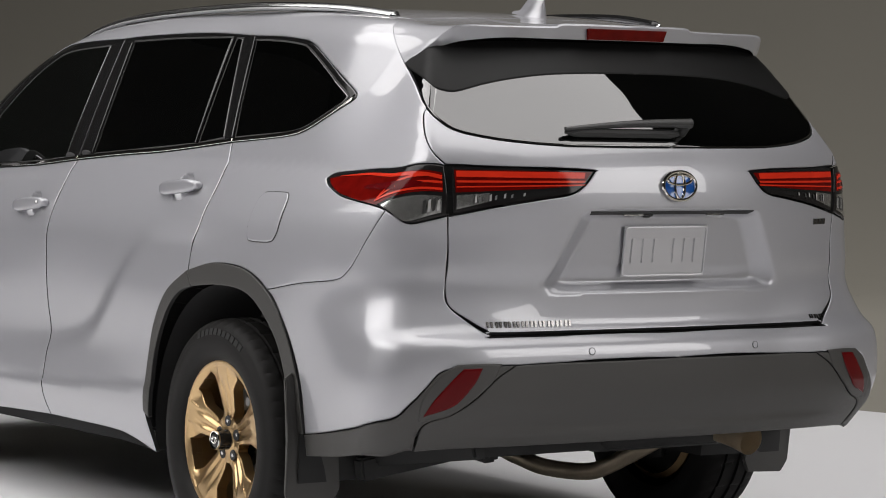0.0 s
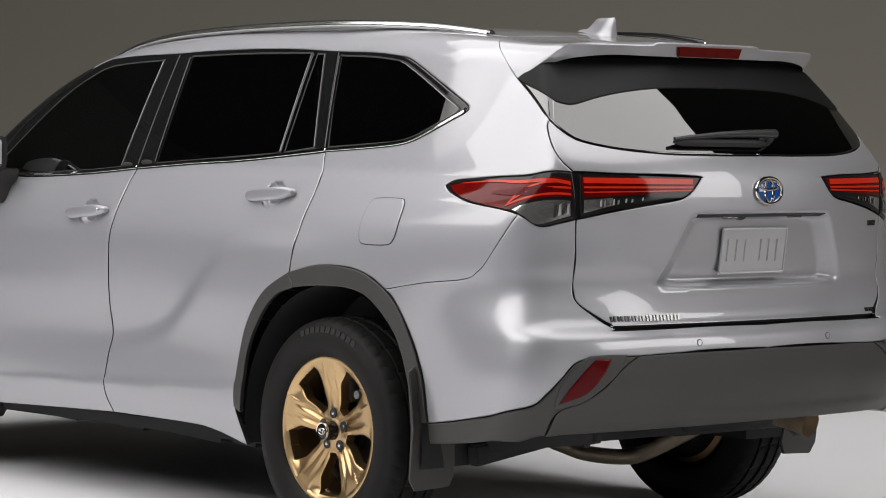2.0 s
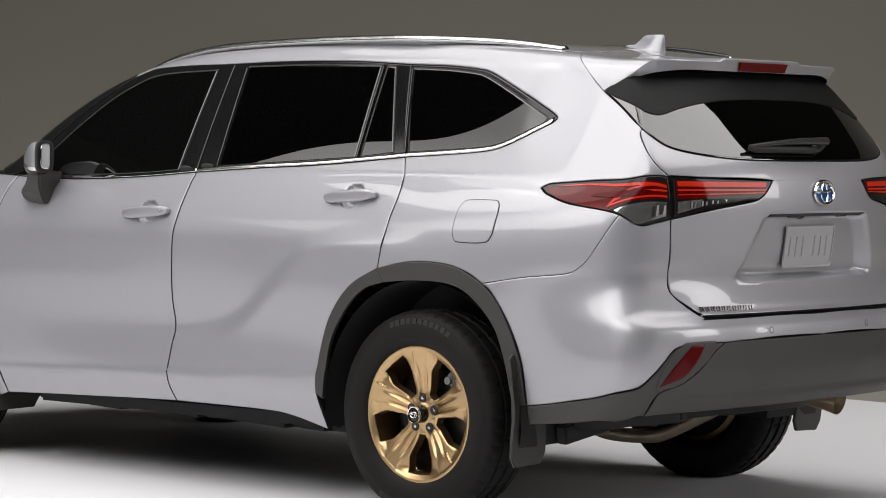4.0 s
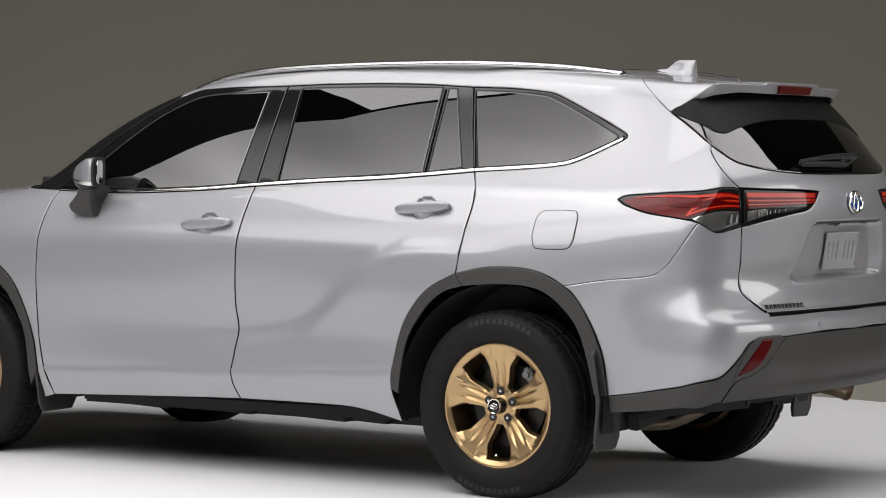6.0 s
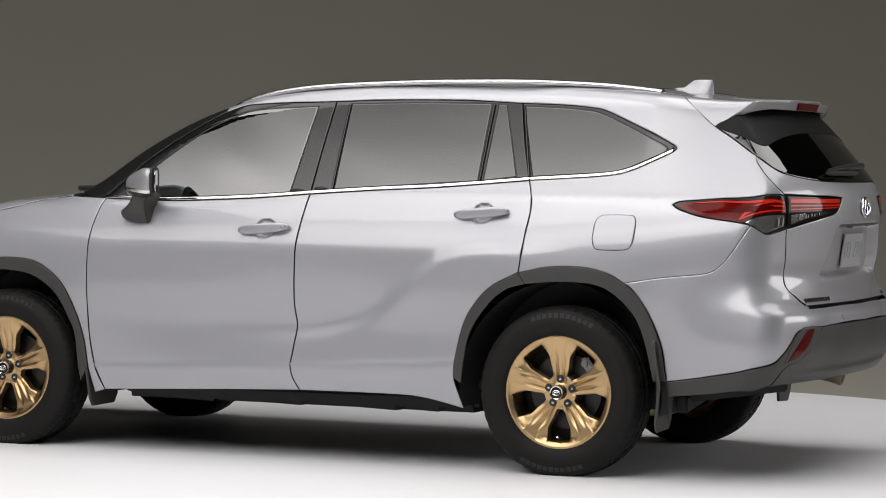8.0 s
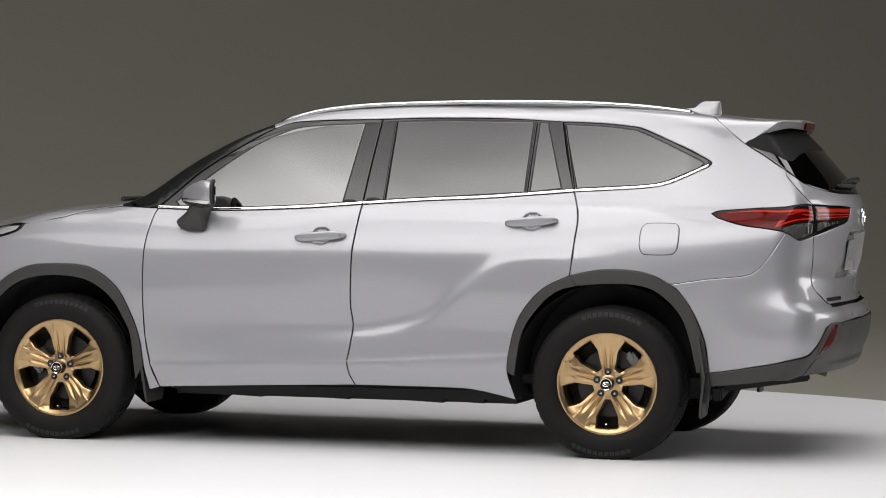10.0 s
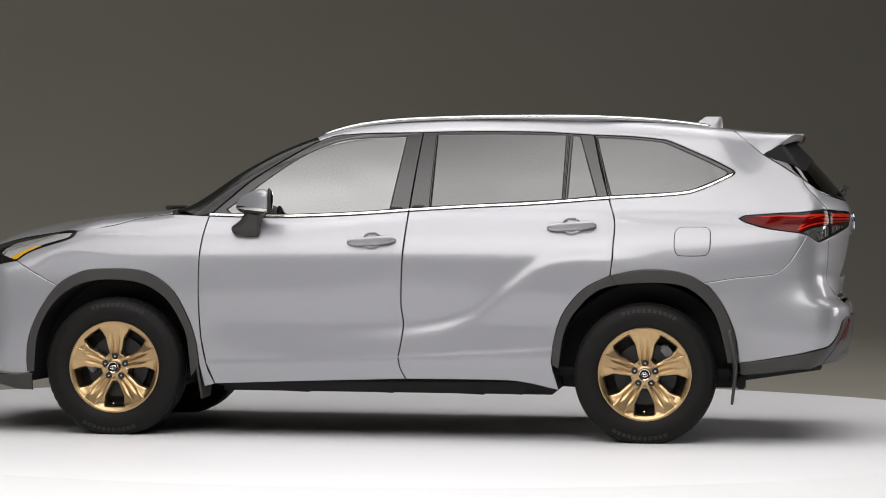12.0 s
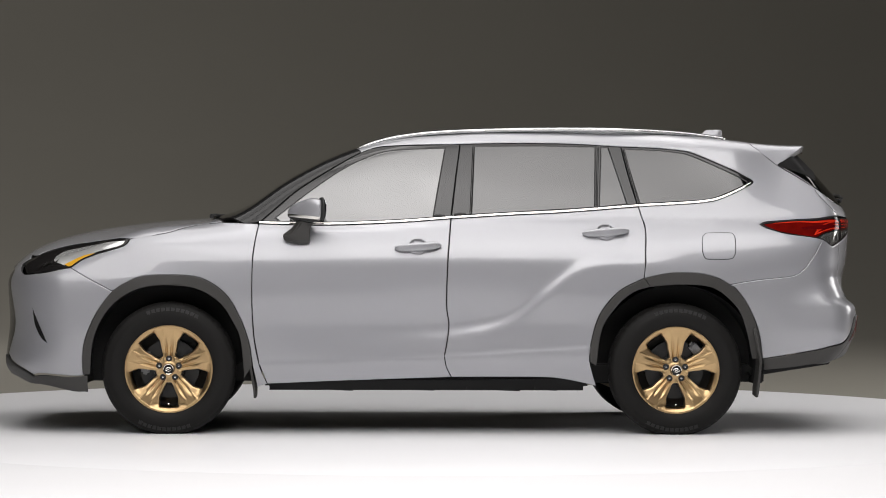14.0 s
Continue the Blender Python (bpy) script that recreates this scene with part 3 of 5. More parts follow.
gate_up = np.vstack([on_top((0.40, -0.50)), on_corner((0.443, -0.570, 1.665), (0.475, -0.604, 1.637), (0.544, -0.629, 1.582), (0.606, -0.644, 1.537))])
gate_mid = np.vstack([on_corner((0.606, -0.644, 1.537), (0.700, -0.668, 1.479), (0.779, -0.692, 1.428), (0.815, -0.700, 1.406), (0.824, -0.716, 1.381), (0.872, -0.738, 1.325), (0.917, -0.740, 1.280)), on_rear((-0.716, 1.244))])
lamp_side_top = np.vstack([on_rear((-0.716, 1.244)), on_left((0.85, 1.2385), (0.70, 1.228), (0.60, 1.2205), (0.515, 1.213), (0.482, 1.197))])
lamp_side_low = np.vstack([on_left((0.482, 1.197), (0.505, 1.183), (0.535, 1.171), (0.632, 1.145), (0.778, 1.126), (0.845, 1.109), (0.897, 1.076)), on_rear((-0.757, 1.086), (-0.712, 1.098))])
bump_seam = np.vstack([on_left((0.300, 0.858), (0.46, 0.884), (0.652, 0.905), (0.715, 0.935), (0.76, 0.985), (0.838, 1.111))])
gate_low = on_rear((-0.712, 1.095), (-0.708, 0.991), (-0.712, 0.879), (-0.705, 0.84), (-0.667, 0.803), (-0.612, 0.764), (-0.570, 0.757), (0, 0.757))
JOIN = 0.05
roof_ditch_q = on_top((JOIN, -DITCH), (0.25, -0.535), (0.40, -0.50))
DLO_Q1 = DLO_Q[:3]
DLO_Q2 = DLO_Q[2:]
ends = flat("upper", np.vstack([on_left((JOIN, 1.620)), on_top((JOIN, -DITCH))]))
join_line = land("upper", [(JOIN, ends[0, 1] + (ends[1, 1] - ends[0, 1]) * k / 9) for k in range(10)])
join_line = np.vstack([on_left((JOIN, 1.620)), join_line[1:-1], on_top((JOIN, -DITCH))])
quarter_panel = panel("quarter_panel", "corner", np.vstack([outline(on_left(*rev(DLO_Q2)), join_line, roof_ditch_q, gate_up, gate_mid, lamp_side_top, lamp_side_low[:6],
                      both_rev(bump_seam), on_left((0.300, 0.858), *rev(RARCH_O[6:10])), on_left(*rev(C_SEAM)), on_left(*BELT_Q))]), PAINT, car, gap=0.0012, plain=lambda p: (np.abs(p[:, 0] - JOIN) < 0.004) & (p[:, 2] > 1.6))
panel("roof_side", "upper", outline(on_left(*rev(DLO_Q1)), on_left(*rev(DLO_R)), on_left(*rev(DLO_F[4:])), np.vstack([on_left((-1.779, 1.601)), on_top((-1.80, -0.60), (-1.73, -DITCH))]),
      on_top((-1.73, -DITCH), (-1.2, -DITCH), (-0.6, -DITCH), (JOIN, -DITCH)), both_rev(join_line)), PAINT, car, gap=0.0008, plain=lambda p: np.abs(p[:, 0] - JOIN) < 0.004)
panel("roof", "top", outline(on_top((-1.73, -DITCH), (-1.2, -DITCH), (-0.6, -DITCH), (JOIN, -DITCH)), roof_ditch_q, on_top((0.40, -0.50), (0.43, 0), (0.40, 0.50)),
      on_top((0.40, 0.50), (0.25, 0.535), (JOIN, DITCH)), on_top((JOIN, DITCH), (-0.6, DITCH), (-1.2, DITCH), (-1.73, DITCH)), on_top((-1.73, DITCH), (-1.67, 0), (-1.73, -DITCH))),
      PAINT, car, both=False, h=0.05)
panel("windshield", "top", outline(on_top((-2.56, -0.70), (-2.2, -0.655), (-1.80, -0.60), (-1.73, -DITCH)), on_top((-1.73, -DITCH), (-1.67, 0), (-1.73, DITCH)),
      on_top((-1.73, DITCH), (-1.80, 0.60), (-2.2, 0.655), (-2.56, 0.70)), on_top((-2.56, 0.70), (-2.68, 0), (-2.56, -0.70))), GLASS, car, both=False, h=0.05)
panel("a_pillar", "upper", outline(on_left(*DLO_F[:5]), np.vstack([on_left((-1.779, 1.601)), on_top((-1.80, -0.60))]), on_top((-1.80, -0.60), (-2.2, -0.655), (-2.56, -0.70)),
      np.vstack([on_top((-2.56, -0.70)), on_left((-2.45, 1.197), (-2.345, 1.200))])), GLOSS_BLACK, car)
HOOD_FRONT = [(-3.64, 1.005), (-3.58, 1.028), (-3.438, 1.066), (-3.272, 1.090)]
panel("hood", "top", outline(np.vstack([on_top((-3.74, -0.30)), on_left(*HOOD_FRONT), on_left(*HOOD_EDGE)]), np.vstack([on_left((-2.56, 1.200)), on_top((-2.60, -0.60), (-2.70, 0), (-2.60, 0.60)), on_left((-2.56, 1.200)) * (1, -1, 1)]),
      np.vstack([(on_left(*HOOD_EDGE) * (1, -1, 1))[::-1], (on_left(*HOOD_FRONT) * (1, -1, 1))[::-1], on_top((-3.74, 0.30))]), on_top((-3.74, 0.30), (-3.78, 0), (-3.74, -0.30))), PAINT, car, both=False, h=0.05)
front_bumper = panel("front_bumper", "front_corner", outline(on_left((-3.404, 0.940), (-3.30, 0.88), (-3.17, 0.812)), on_left(*rev(FARCH_O[1:5])), on_left((-3.332, 0.432), (-3.31, 0.345), (-3.45, 0.338), (-3.62, 0.335)),
      np.vstack([on_left((-3.62, 0.335)), land("front", [(-0.66, 0.40), (-0.55, 0.44)])]), land("front", [(-0.55, 0.44), (-0.62, 0.62), (-0.56, 0.85), (-0.56, 0.97)]),
      np.vstack([land("front", [(-0.56, 0.97)]), on_left((-3.69, 0.903), (-3.564, 0.910), (-3.404, 0.940))])), PAINT, car, gap=0.0012)

# tailgate
def at_middle(p):
    return np.abs(p[:, 1]) < 0.004


GATE_WAIST = [(-0.283, 1.231), (-0.19, 1.231), (-0.09, 1.231), (0, 1.231)]
glass_low = np.vstack([gate_mid[3:4], on_corner((0.855, -0.690, 1.374), (0.903, -0.661, 1.343), (0.948, -0.595, 1.324), (0.992, -0.496, 1.310)), on_rear((-0.363, 1.302), (-0.18, 1.300), (0, 1.300))])
gate_half = outline(on_rear((0, 0.768), (-0.566, 0.768), (-0.612, 0.775), (-0.663, 0.806), (-0.705, 0.84), (-0.712, 0.879), (-0.708, 0.991), (-0.712, 1.098)),
                    on_rear((-0.712, 1.098), (-0.58, 1.126), (-0.451, 1.148), (-0.365, 1.162), (-0.32, 1.189), (-0.283, 1.231)), on_rear(*GATE_WAIST))
gate_all = np.vstack([gate_half, (gate_half * (1, -1, 1))[::-1][1:-1]])
tailgate = panel("tailgate", "rear", gate_all, PAINT, car, both=False, h=0.02, gap=0.003, dense=[(0.0, 1.0, 0.50, 0.16, 0.009)], plain=lambda p: (np.abs(p[:, 2] - 1.231) < 0.003) & (np.abs(p[:, 1]) < 0.275))
panel("upper_skin", "corner", outline(on_rear(*rev(GATE_WAIST)), on_rear((-0.283, 1.231), (-0.546, 1.240), (-0.716, 1.246)), np.vstack([on_rear((-0.716, 1.246)), gate_mid[6:2:-1]]), glass_low,
      on_rear((0, 1.300), (0, 1.275), (0, 1.25), (0, 1.231))), PAINT, tailgate, h=0.02, gap=0.0025, plain=lambda p: at_middle(p) | ((np.abs(p[:, 2] - 1.231) < 0.003) & (np.abs(p[:, 1]) < 0.275)))
middle_line = on_rear(*[(0, 1.64 - 0.034 * k) for k in range(11)])
panel("rear_window", "corner", outline(both_rev(glass_low), gate_mid[3::-1], np.vstack([gate_mid[:1], on_corner((0.64, -0.60, 1.575), (0.69, -0.52, 1.605)), on_rear((-0.38, 1.63), (-0.2, 1.64), (0, 1.64))]), middle_line), REAR_GLASS, tailgate,
      "curved dark privacy glass", depth=0.006, gap=0.003, h=0.02, plain=at_middle)
# trim at the outer ends; across the middle, black paints the spoiler's reflection
dark_low = np.vstack([gate_mid[:1], on_corner((0.620, -0.647, 1.527), (0.704, -0.658, 1.501), (0.792, -0.660, 1.466), (0.820, -0.635, 1.453), (0.835, -0.600, 1.455), (0.846, -0.520, 1.477), (0.855, -0.430, 1.493)), on_rear((-0.315, 1.507), (-0.15, 1.514), (0, 1.515))])
panel("spoiler_trim", "corner", outline(dark_low, on_rear(*[(0, 1.515 + 0.025 * k) for k in range(6)]), np.vstack([on_rear((0, 1.64), (-0.2, 1.64), (-0.38, 1.63)), on_corner((0.69, -0.52, 1.605), (0.64, -0.60, 1.575)), gate_mid[:1]])), TRIM_REFLECTION, tailgate,
      "black trim under the spoiler, with the spoiler's dark reflection painted in", raise_by=0.003, gap=0.001, depth=0.004, h=0.025, plain=at_middle)

# rear bumper: painted upper part, dark lower part
top_line = [(0, 0.684), (-0.41, 0.681), (-0.523, 0.678), (-0.603, 0.678), (-0.691, 0.669)]
clad_line = np.vstack([on_rear((-0.691, 0.669)), on_corner((1.003, -0.74, 0.641), (0.984, -0.785, 0.593), (0.961, -0.82, 0.548), (0.926, -0.861, 0.511), (0.835, -0.899, 0.489)), on_left((0.675, 0.468), (0.490, 0.440))])
rear_bumper = panel("rear_bumper", "corner", outline(on_left((0.300, 0.858), *RARCH_O[10:]), both_rev(clad_line), on_rear(*rev(top_line)), on_rear(*[(0, 0.684 + 0.073 * k / 8) for k in range(9)]), both_rev(gate_low),
                    both_rev(lamp_side_low[5:]), both_rev(bump_seam)), PAINT, car, gap=0.0012, h=0.013, plain=lambda p: np.abs(p[:, 1]) < 0.004)
valance = np.vstack([on_rear((-0.55, 0.678)), on_corner((1.046, -0.587, 0.624), (1.021, -0.644, 0.557), (0.992, -0.698, 0.517), (0.955, -0.776, 0.489), (0.92, -0.80, 0.435))])
low_side = np.vstack([on_corner((0.92, -0.80, 0.435), (0.854, -0.866, 0.415), (0.723, -0.891, 0.398)), on_left((0.500, 0.375))])
panel("lower_bumper", "corner", outline(both_rev(clad_line)[:1], both_rev(clad_line), on_rear((-0.691, 0.669), (-0.603, 0.678), (-0.55, 0.678)), valance, low_side), PLASTIC, rear_bumper, raise_by=0.004, gap=0.0012)
val_half = outline(on_rear((0, 0.684), (-0.41, 0.681), (-0.55, 0.678)), valance, np.vstack([on_corner((0.92, -0.80, 0.435), (0.955, -0.703, 0.436)), on_rear((-0.478, 0.440), (-0.25, 0.442), (0, 0.443))]))
panel("valance", "rear", np.vstack([val_half, (val_half * (1, -1, 1))[::-1][1:-1]]), PLASTIC, rear_bumper[0], "dark grey textured lower bumper", raise_by=0.004, gap=0.0012, both=False, h=0.025)

# windows along the sides
def window(name, points, owner, label="", glass=GLASS):
    """A pane of privacy glass in its dark seal."""
    panel("window_seal", "left", points, SEAL_AND_SHADE, owner, raise_by=-0.0008, gap=-0.005, depth=0.002, roll_edge=False)
    panel(name, "left", points, glass, owner, label, raise_by=0.0005, gap=0, depth=0.004, h=0.014)


panel("window_frame", "left", side(DLO_F, B_POST, rev(lift(BELT_F, 0.012)), [(-2.352, 1.204), (-2.345, 1.2)]), WINDOW_TRIM, front_door, raise_by=-0.002)
window("window_glass", side([(-2.257, 1.225), (-2.043, 1.390), (-1.867, 1.508), (-1.723, 1.576), (-1.636, 1.603), (-1.512, 1.615), (-1.300, 1.624)], [(-1.300, 1.624), (-1.371, 1.230)],
       [(-1.371, 1.230), (-1.6, 1.214), (-1.954, 1.200), (-2.23, 1.203)]), front_door, "lightly tinted glass", CLEAR_GLASS)
panel("window_frame", "left", side(DLO_R, C_POST, rev(lift(BELT_R, 0.012)), rev(B_POST)), WINDOW_TRIM, rear_door, raise_by=-0.002)
window("window_glass", side([(-1.131, 1.636), (-0.8, 1.640), (-0.440, 1.636)], [(-0.440, 1.636), (-0.452, 1.290)], [(-0.452, 1.290), (-0.8, 1.268), (-1.150, 1.247)]), rear_door, "dark privacy glass")
window("vent_glass", side([(-0.405, 1.632), (-0.366, 1.630)], [(-0.366, 1.630), (-0.268, 1.310)], [(-0.268, 1.310), (-0.424, 1.292)]), rear_door)
panel("window_frame", "left", side(DLO_Q, rev(lift(BELT_Q, 0.012)), rev(C_POST)), WINDOW_TRIM, quarter_panel, raise_by=-0.002)
window("window_glass", side([(-0.280, 1.624), (-0.094, 1.616), (0.040, 1.603), (0.085, 1.594), (0.143, 1.572), (0.248, 1.526), (0.361, 1.473), (0.412, 1.447), (0.421, 1.436), (0.408, 1.420)], [(0.408, 1.420), (0.30, 1.372), (0.235, 1.347), (0.16, 1.333), (0.018, 1.324), (-0.19, 1.312)],
       [(-0.19, 1.312), (-0.280, 1.627)]), quarter_panel, "dark privacy glass")
# thin glossy channels along the panes' upright edges, and the posts' rubber feet
for (x0, z0), (x1, z1), owner in (((-1.137, 1.632), (-1.157, 1.250), rear_door), ((-0.424, 1.632), (-0.440, 1.292), rear_door), ((-0.276, 1.622), (-0.205, 1.312), quarter_panel)):
    line = on_left(*[(x0 + (x1 - x0) * t, z0 + (z1 - z0) * t) for t in np.linspace(0, 1, 14)]) + (0, -0.002, 0)
    ob = part("glass_channel", tube(line, 0.0055, 10), WINDOW_TRIM, owner[0], "thin glossy glass channel")
    mirrored(ob, owner[1])
for x, z, owner in ((-1.335, 1.238, front_door), (-1.215, 1.248, rear_door)):
    bm = bmesh.new()
    bmesh.ops.create_uvsphere(bm, u_segments=16, v_segments=8, radius=1.0, matrix=Matrix.Translation(on_left((x, z))[0]) @ Matrix.Diagonal((0.036, 0.006, 0.010, 1)))
    mirrored(part("post_foot", bm, SEAL_AND_SHADE, owner[0], "black rubber post foot"), owner[1])
for line, owner in ((BELT_F, front_door), (BELT_R, rear_door), (BELT_Q, quarter_panel)):
    panel("belt_strip", "left", side(line, rev(lift(line, 0.013))), CHROME, owner, "polished chrome strip", h=0.012, raise_by=0.004, gap=0.0005, lip=0.003)

# dark plastic round the wheels
panel("wheel_arch_trim", "left", side(RARCH_O[6:13], [(0.469, 0.590), (0.490, 0.440)], [(0.490, 0.440), (0.432, 0.44)], rev(RARCH_I[4:]), [(-0.148, 0.844), (-0.184, 0.892)]), PLASTIC, car, raise_by=0.007, gap=0.0006, h=0.02)
panel("wheel_arch_trim", "left", side(RARCH_O[1:7], [(-0.184, 0.892), (-0.148, 0.844)], rev(RARCH_I[:5]), [(-0.452, 0.40), (-0.487, 0.42)]), PLASTIC, rear_door, raise_by=0.007, gap=0.0006, h=0.02)
panel("wheel_arch_trim", "left", side(FARCH_O[:13], [(-2.380, 0.397), (-2.425, 0.33)], rev(FARCH_I), [(-3.290, 0.345), (-3.330, 0.345)]), PLASTIC, car, raise_by=0.007, gap=0.0006, h=0.02)


# ---- what lies under the skin ----
def inner_shell():
    xs = np.linspace(-3.62, 1.0, 90)
    ang = np.linspace(math.radians(-62), math.radians(242), 90)
    verts, faces = [], []
    for x in xs:
        a0 = np.array([x, 0, 0.85])
        d = np.stack([np.zeros_like(ang), np.cos(ang), np.sin(ang)], 1)
        lo, hi = np.zeros(len(ang)), np.full(len(ang), 1.3)
        for _ in range(20):
            mid = (lo + hi) / 2
            inside = body(a0 + mid[:, None] * d) < -0.022
            lo, hi = np.where(inside, mid, lo), np.where(inside, hi, mid)
        p = a0 + lo[:, None] * d
        p[:, 2] = np.maximum(p[:, 2], 0.35 if x < 0.4 else 0.47)
        for wx in (0.0, -2.85):
            well = np.hypot(p[:, 0] - wx, p[:, 2] - 0.375) < 0.57
            p[well, 1] = np.clip(p[well, 1], -0.62, 0.62)
        verts += list(p)
    n = len(ang)
    for i in range(len(xs) - 1):
        for k in range(n - 1):
            faces.append((i * n + k, i * n + k + 1, (i + 1) * n + k + 1, (i + 1) * n + k))
        faces.append((i * n + n - 1, i * n, (i + 1) * n, (i + 1) * n + n - 1))
    faces.append(tuple(range(n)))
    faces.append(tuple(range((len(xs) - 1) * n, len(xs) * n)))
    link_mesh("body_frame", verts, faces, None, DARK, car, "black inner body behind the panel gaps", False)


inner_shell()



# ---- wheels ----
def spoke_height(r, s):
    """How far the wheel's face stands out at radius r and s metres beside the spoke's middle line."""
    y = spline([0.0, 0.034, 0.045, 0.07, 0.12, 0.19, 0.228, 0.238, 0.246, 0.252], [-0.020, -0.020, -0.024, -0.024, -0.016, -0.004, 0.000, 0.003, 0.003, -0.003], r)
    a = np.abs(s)
    fade = smooth(0.046, 0.070, r) * (1 - smooth(0.115, 0.215, r))
    grow = np.maximum(r - 0.06, 0)
    # a ridge between two valleys, and a finer valley down its middle, all running out towards the rim
    for place, wide, deep in ((0.0105 + 0.085 * grow, 0.0055 + 0.050 * grow, 0.015), (0.0, 0.0028 + 0.03 * grow, 0.0045), (0.024 + 0.14 * grow, 0.004 + 0.05 * grow, 0.004)):
        y = y - deep * np.exp(-((a - place) / wide) ** 2) * fade
    strip = 0.016 + 0.105 * grow
    y = y - 0.0025 * smooth(strip - 0.002, strip + 0.003, a) * smooth(0.15, 0.20, r) * (1 - smooth(0.228, 0.240, r))
    wing = np.clip((a - strip) / (0.024 + 0.12 * grow), 0, 1.2) * smooth(0.075, 0.10, r) * (1 - smooth(0.20, 0.232, r))
    return y - 0.011 * wing


def spoke_mesh():
    half = radians(36)

    def at(r, ang):
        return (r * math.sin(ang), r * math.cos(ang))

    def hole(r, w):                       # a point on the opening's edge: w metres from its middle line
        return at(math.hypot(r, w), half - math.atan2(w, r))
    right = [at(0.030, half), at(0.074, half)]
    right += [tuple(q) for q in curve([hole(0.074, 0.004), hole(0.078, 0.0165), hole(0.12, 0.036), hole(0.148, 0.0495), hole(0.165, 0.0535), hole(0.209, 0.0525), hole(0.2155, 0.046), hole(0.219, 0.0)], 6)]
    right += [at(0.252, half)]
    arc = [at(0.252, half * (1 - k / 14)) for k in range(1, 28)]
    left = [(-x, z) for x, z in right[::-1]]
    low = [at(0.030, -half + 2 * half * k / 8) for k in range(1, 8)]
    poly = even(np.array(right + arc + left + low), 0.007)
    v, f = fill(poly, 0.006)
    n = len(poly)
    r = np.hypot(v[:, 0], v[:, 1])

    def out(q):
        return spoke_height(np.hypot(q[:, 0], q[:, 1]), q[:, 0])
    y = out(v)
    e = 0.0008
    gx = (out(v + [e, 0]) - out(v - [e, 0])) / (2 * e)
    gz = (out(v + [0, e]) - out(v - [0, e])) / (2 * e)
    p = np.stack([v[:, 0], -y, v[:, 1]], 1)
    nrm = np.stack([-gx, -np.ones(len(v)), -gz], 1)
    nrm /= np.linalg.norm(nrm, axis=1)[:, None]
    faces = []
    for t in f:
        c = np.cross(p[t[1]] - p[t[0]], p[t[2]] - p[t[0]])
        faces.append(t if c @ nrm[t[0]] > 0 else t[::-1])
    tan = np.roll(v[:n], -1, 0) - np.roll(v[:n], 1, 0)
    o = np.stack([tan[:, 1], np.zeros(n), -tan[:, 0]], 1)
    o /= np.linalg.norm(o, axis=1)[:, None]
    area = np.sum(v[:n, 0] * np.roll(v[:n, 1], -1) - v[:n, 1] * np.roll(v[:n, 0], -1))
    o = o if area > 0 else -o
    rr, pa = np.hypot(v[:n, 0], v[:n, 1]), np.abs(np.arctan2(v[:n, 0], v[:n, 1]))
    cut = ((pa < half - 0.012) | (rr > 0.2165)) & (rr > 0.04) & (rr < 0.235)
    nrm[:n] += np.where(cut & (pa < half - 0.004), 0.5, 0.0)[:, None] * o
    nrm[:n] /= np.linalg.norm(nrm[:n], axis=1)[:, None]
    k = len(p)
    verts = np.vstack([p, p[:n], p[:n] + [0, 0.032, 0] + o * 0.004])
    norms = np.vstack([nrm, o, o])
    for i in range(n):
        j = (i + 1) % n
        q = (k + i, k + j, k + n + j, k + n + i)
        c = np.cross(verts[q[1]] - verts[q[0]], verts[q[2]] - verts[q[0]])
        faces.append(q if c @ o[i] > 0 else q[::-1])
    return verts, faces, norms


def tyre_mesh():
    prof = [(0.243, -0.090), (0.250, -0.103), (0.262, -0.112), (0.285, -0.1195), (0.305, -0.1215), (0.325, -0.119), (0.327, -0.1175), (0.345, -0.1125), (0.356, -0.107), (0.364, -0.098),
            (0.3705, -0.086), (0.374, -0.070), (0.3755, -0.058), (0.368, -0.056), (0.368, -0.047), (0.376, -0.045), (0.3765, -0.012), (0.368, -0.010)]
    prof = prof + [(r, -a) for r, a in prof[::-1]]
    n = 240
    bm = bmesh.new()
    rings = []
    for r, a in prof:
        ring = []
        for k in range(n):
            rr = r
            if r > 0.36 and abs(a) > 0.06 and k % 5 == 0:
                rr -= 0.0045                 # slots across the shoulder
            if r > 0.374 and abs(a) < 0.06 and k % 10 == 3:
                rr -= 0.006
            t = 2 * math.pi * (k + (0.0 if a < 0 else 0.5) + abs(a) * 12) / n
            z = rr * math.sin(t)
            ring.append(bm.verts.new((rr * math.cos(t), a, max(z, -0.3635))))
        rings.append(ring)
    for A, B in zip(rings, rings[1:]):
        for k in range(n):
            bm.faces.new((A[k], A[(k + 1) % n], B[(k + 1) % n], B[k]))
    return bm


def raised_bars(bm, radius, centre, width, height, count, y):
    """Unreadable raised writing on the tyre's wall: plain bars along an arc."""
    for k in range(count):
        a = centre + (k - (count - 1) / 2) * width * 1.35 / radius
        p = Vector((radius * math.cos(a), y, radius * math.sin(a)))
        r = bmesh.ops.create_cube(bm, size=1.0)
        bmesh.ops.transform(bm, verts=r["verts"], matrix=Matrix.Translation(p) @ Matrix.Rotation(-(a - math.pi / 2), 4, "Y") @ Matrix.Rotation(radians(-12), 4, "X") @ Matrix.Diagonal((width, 0.0022, height, 1)))


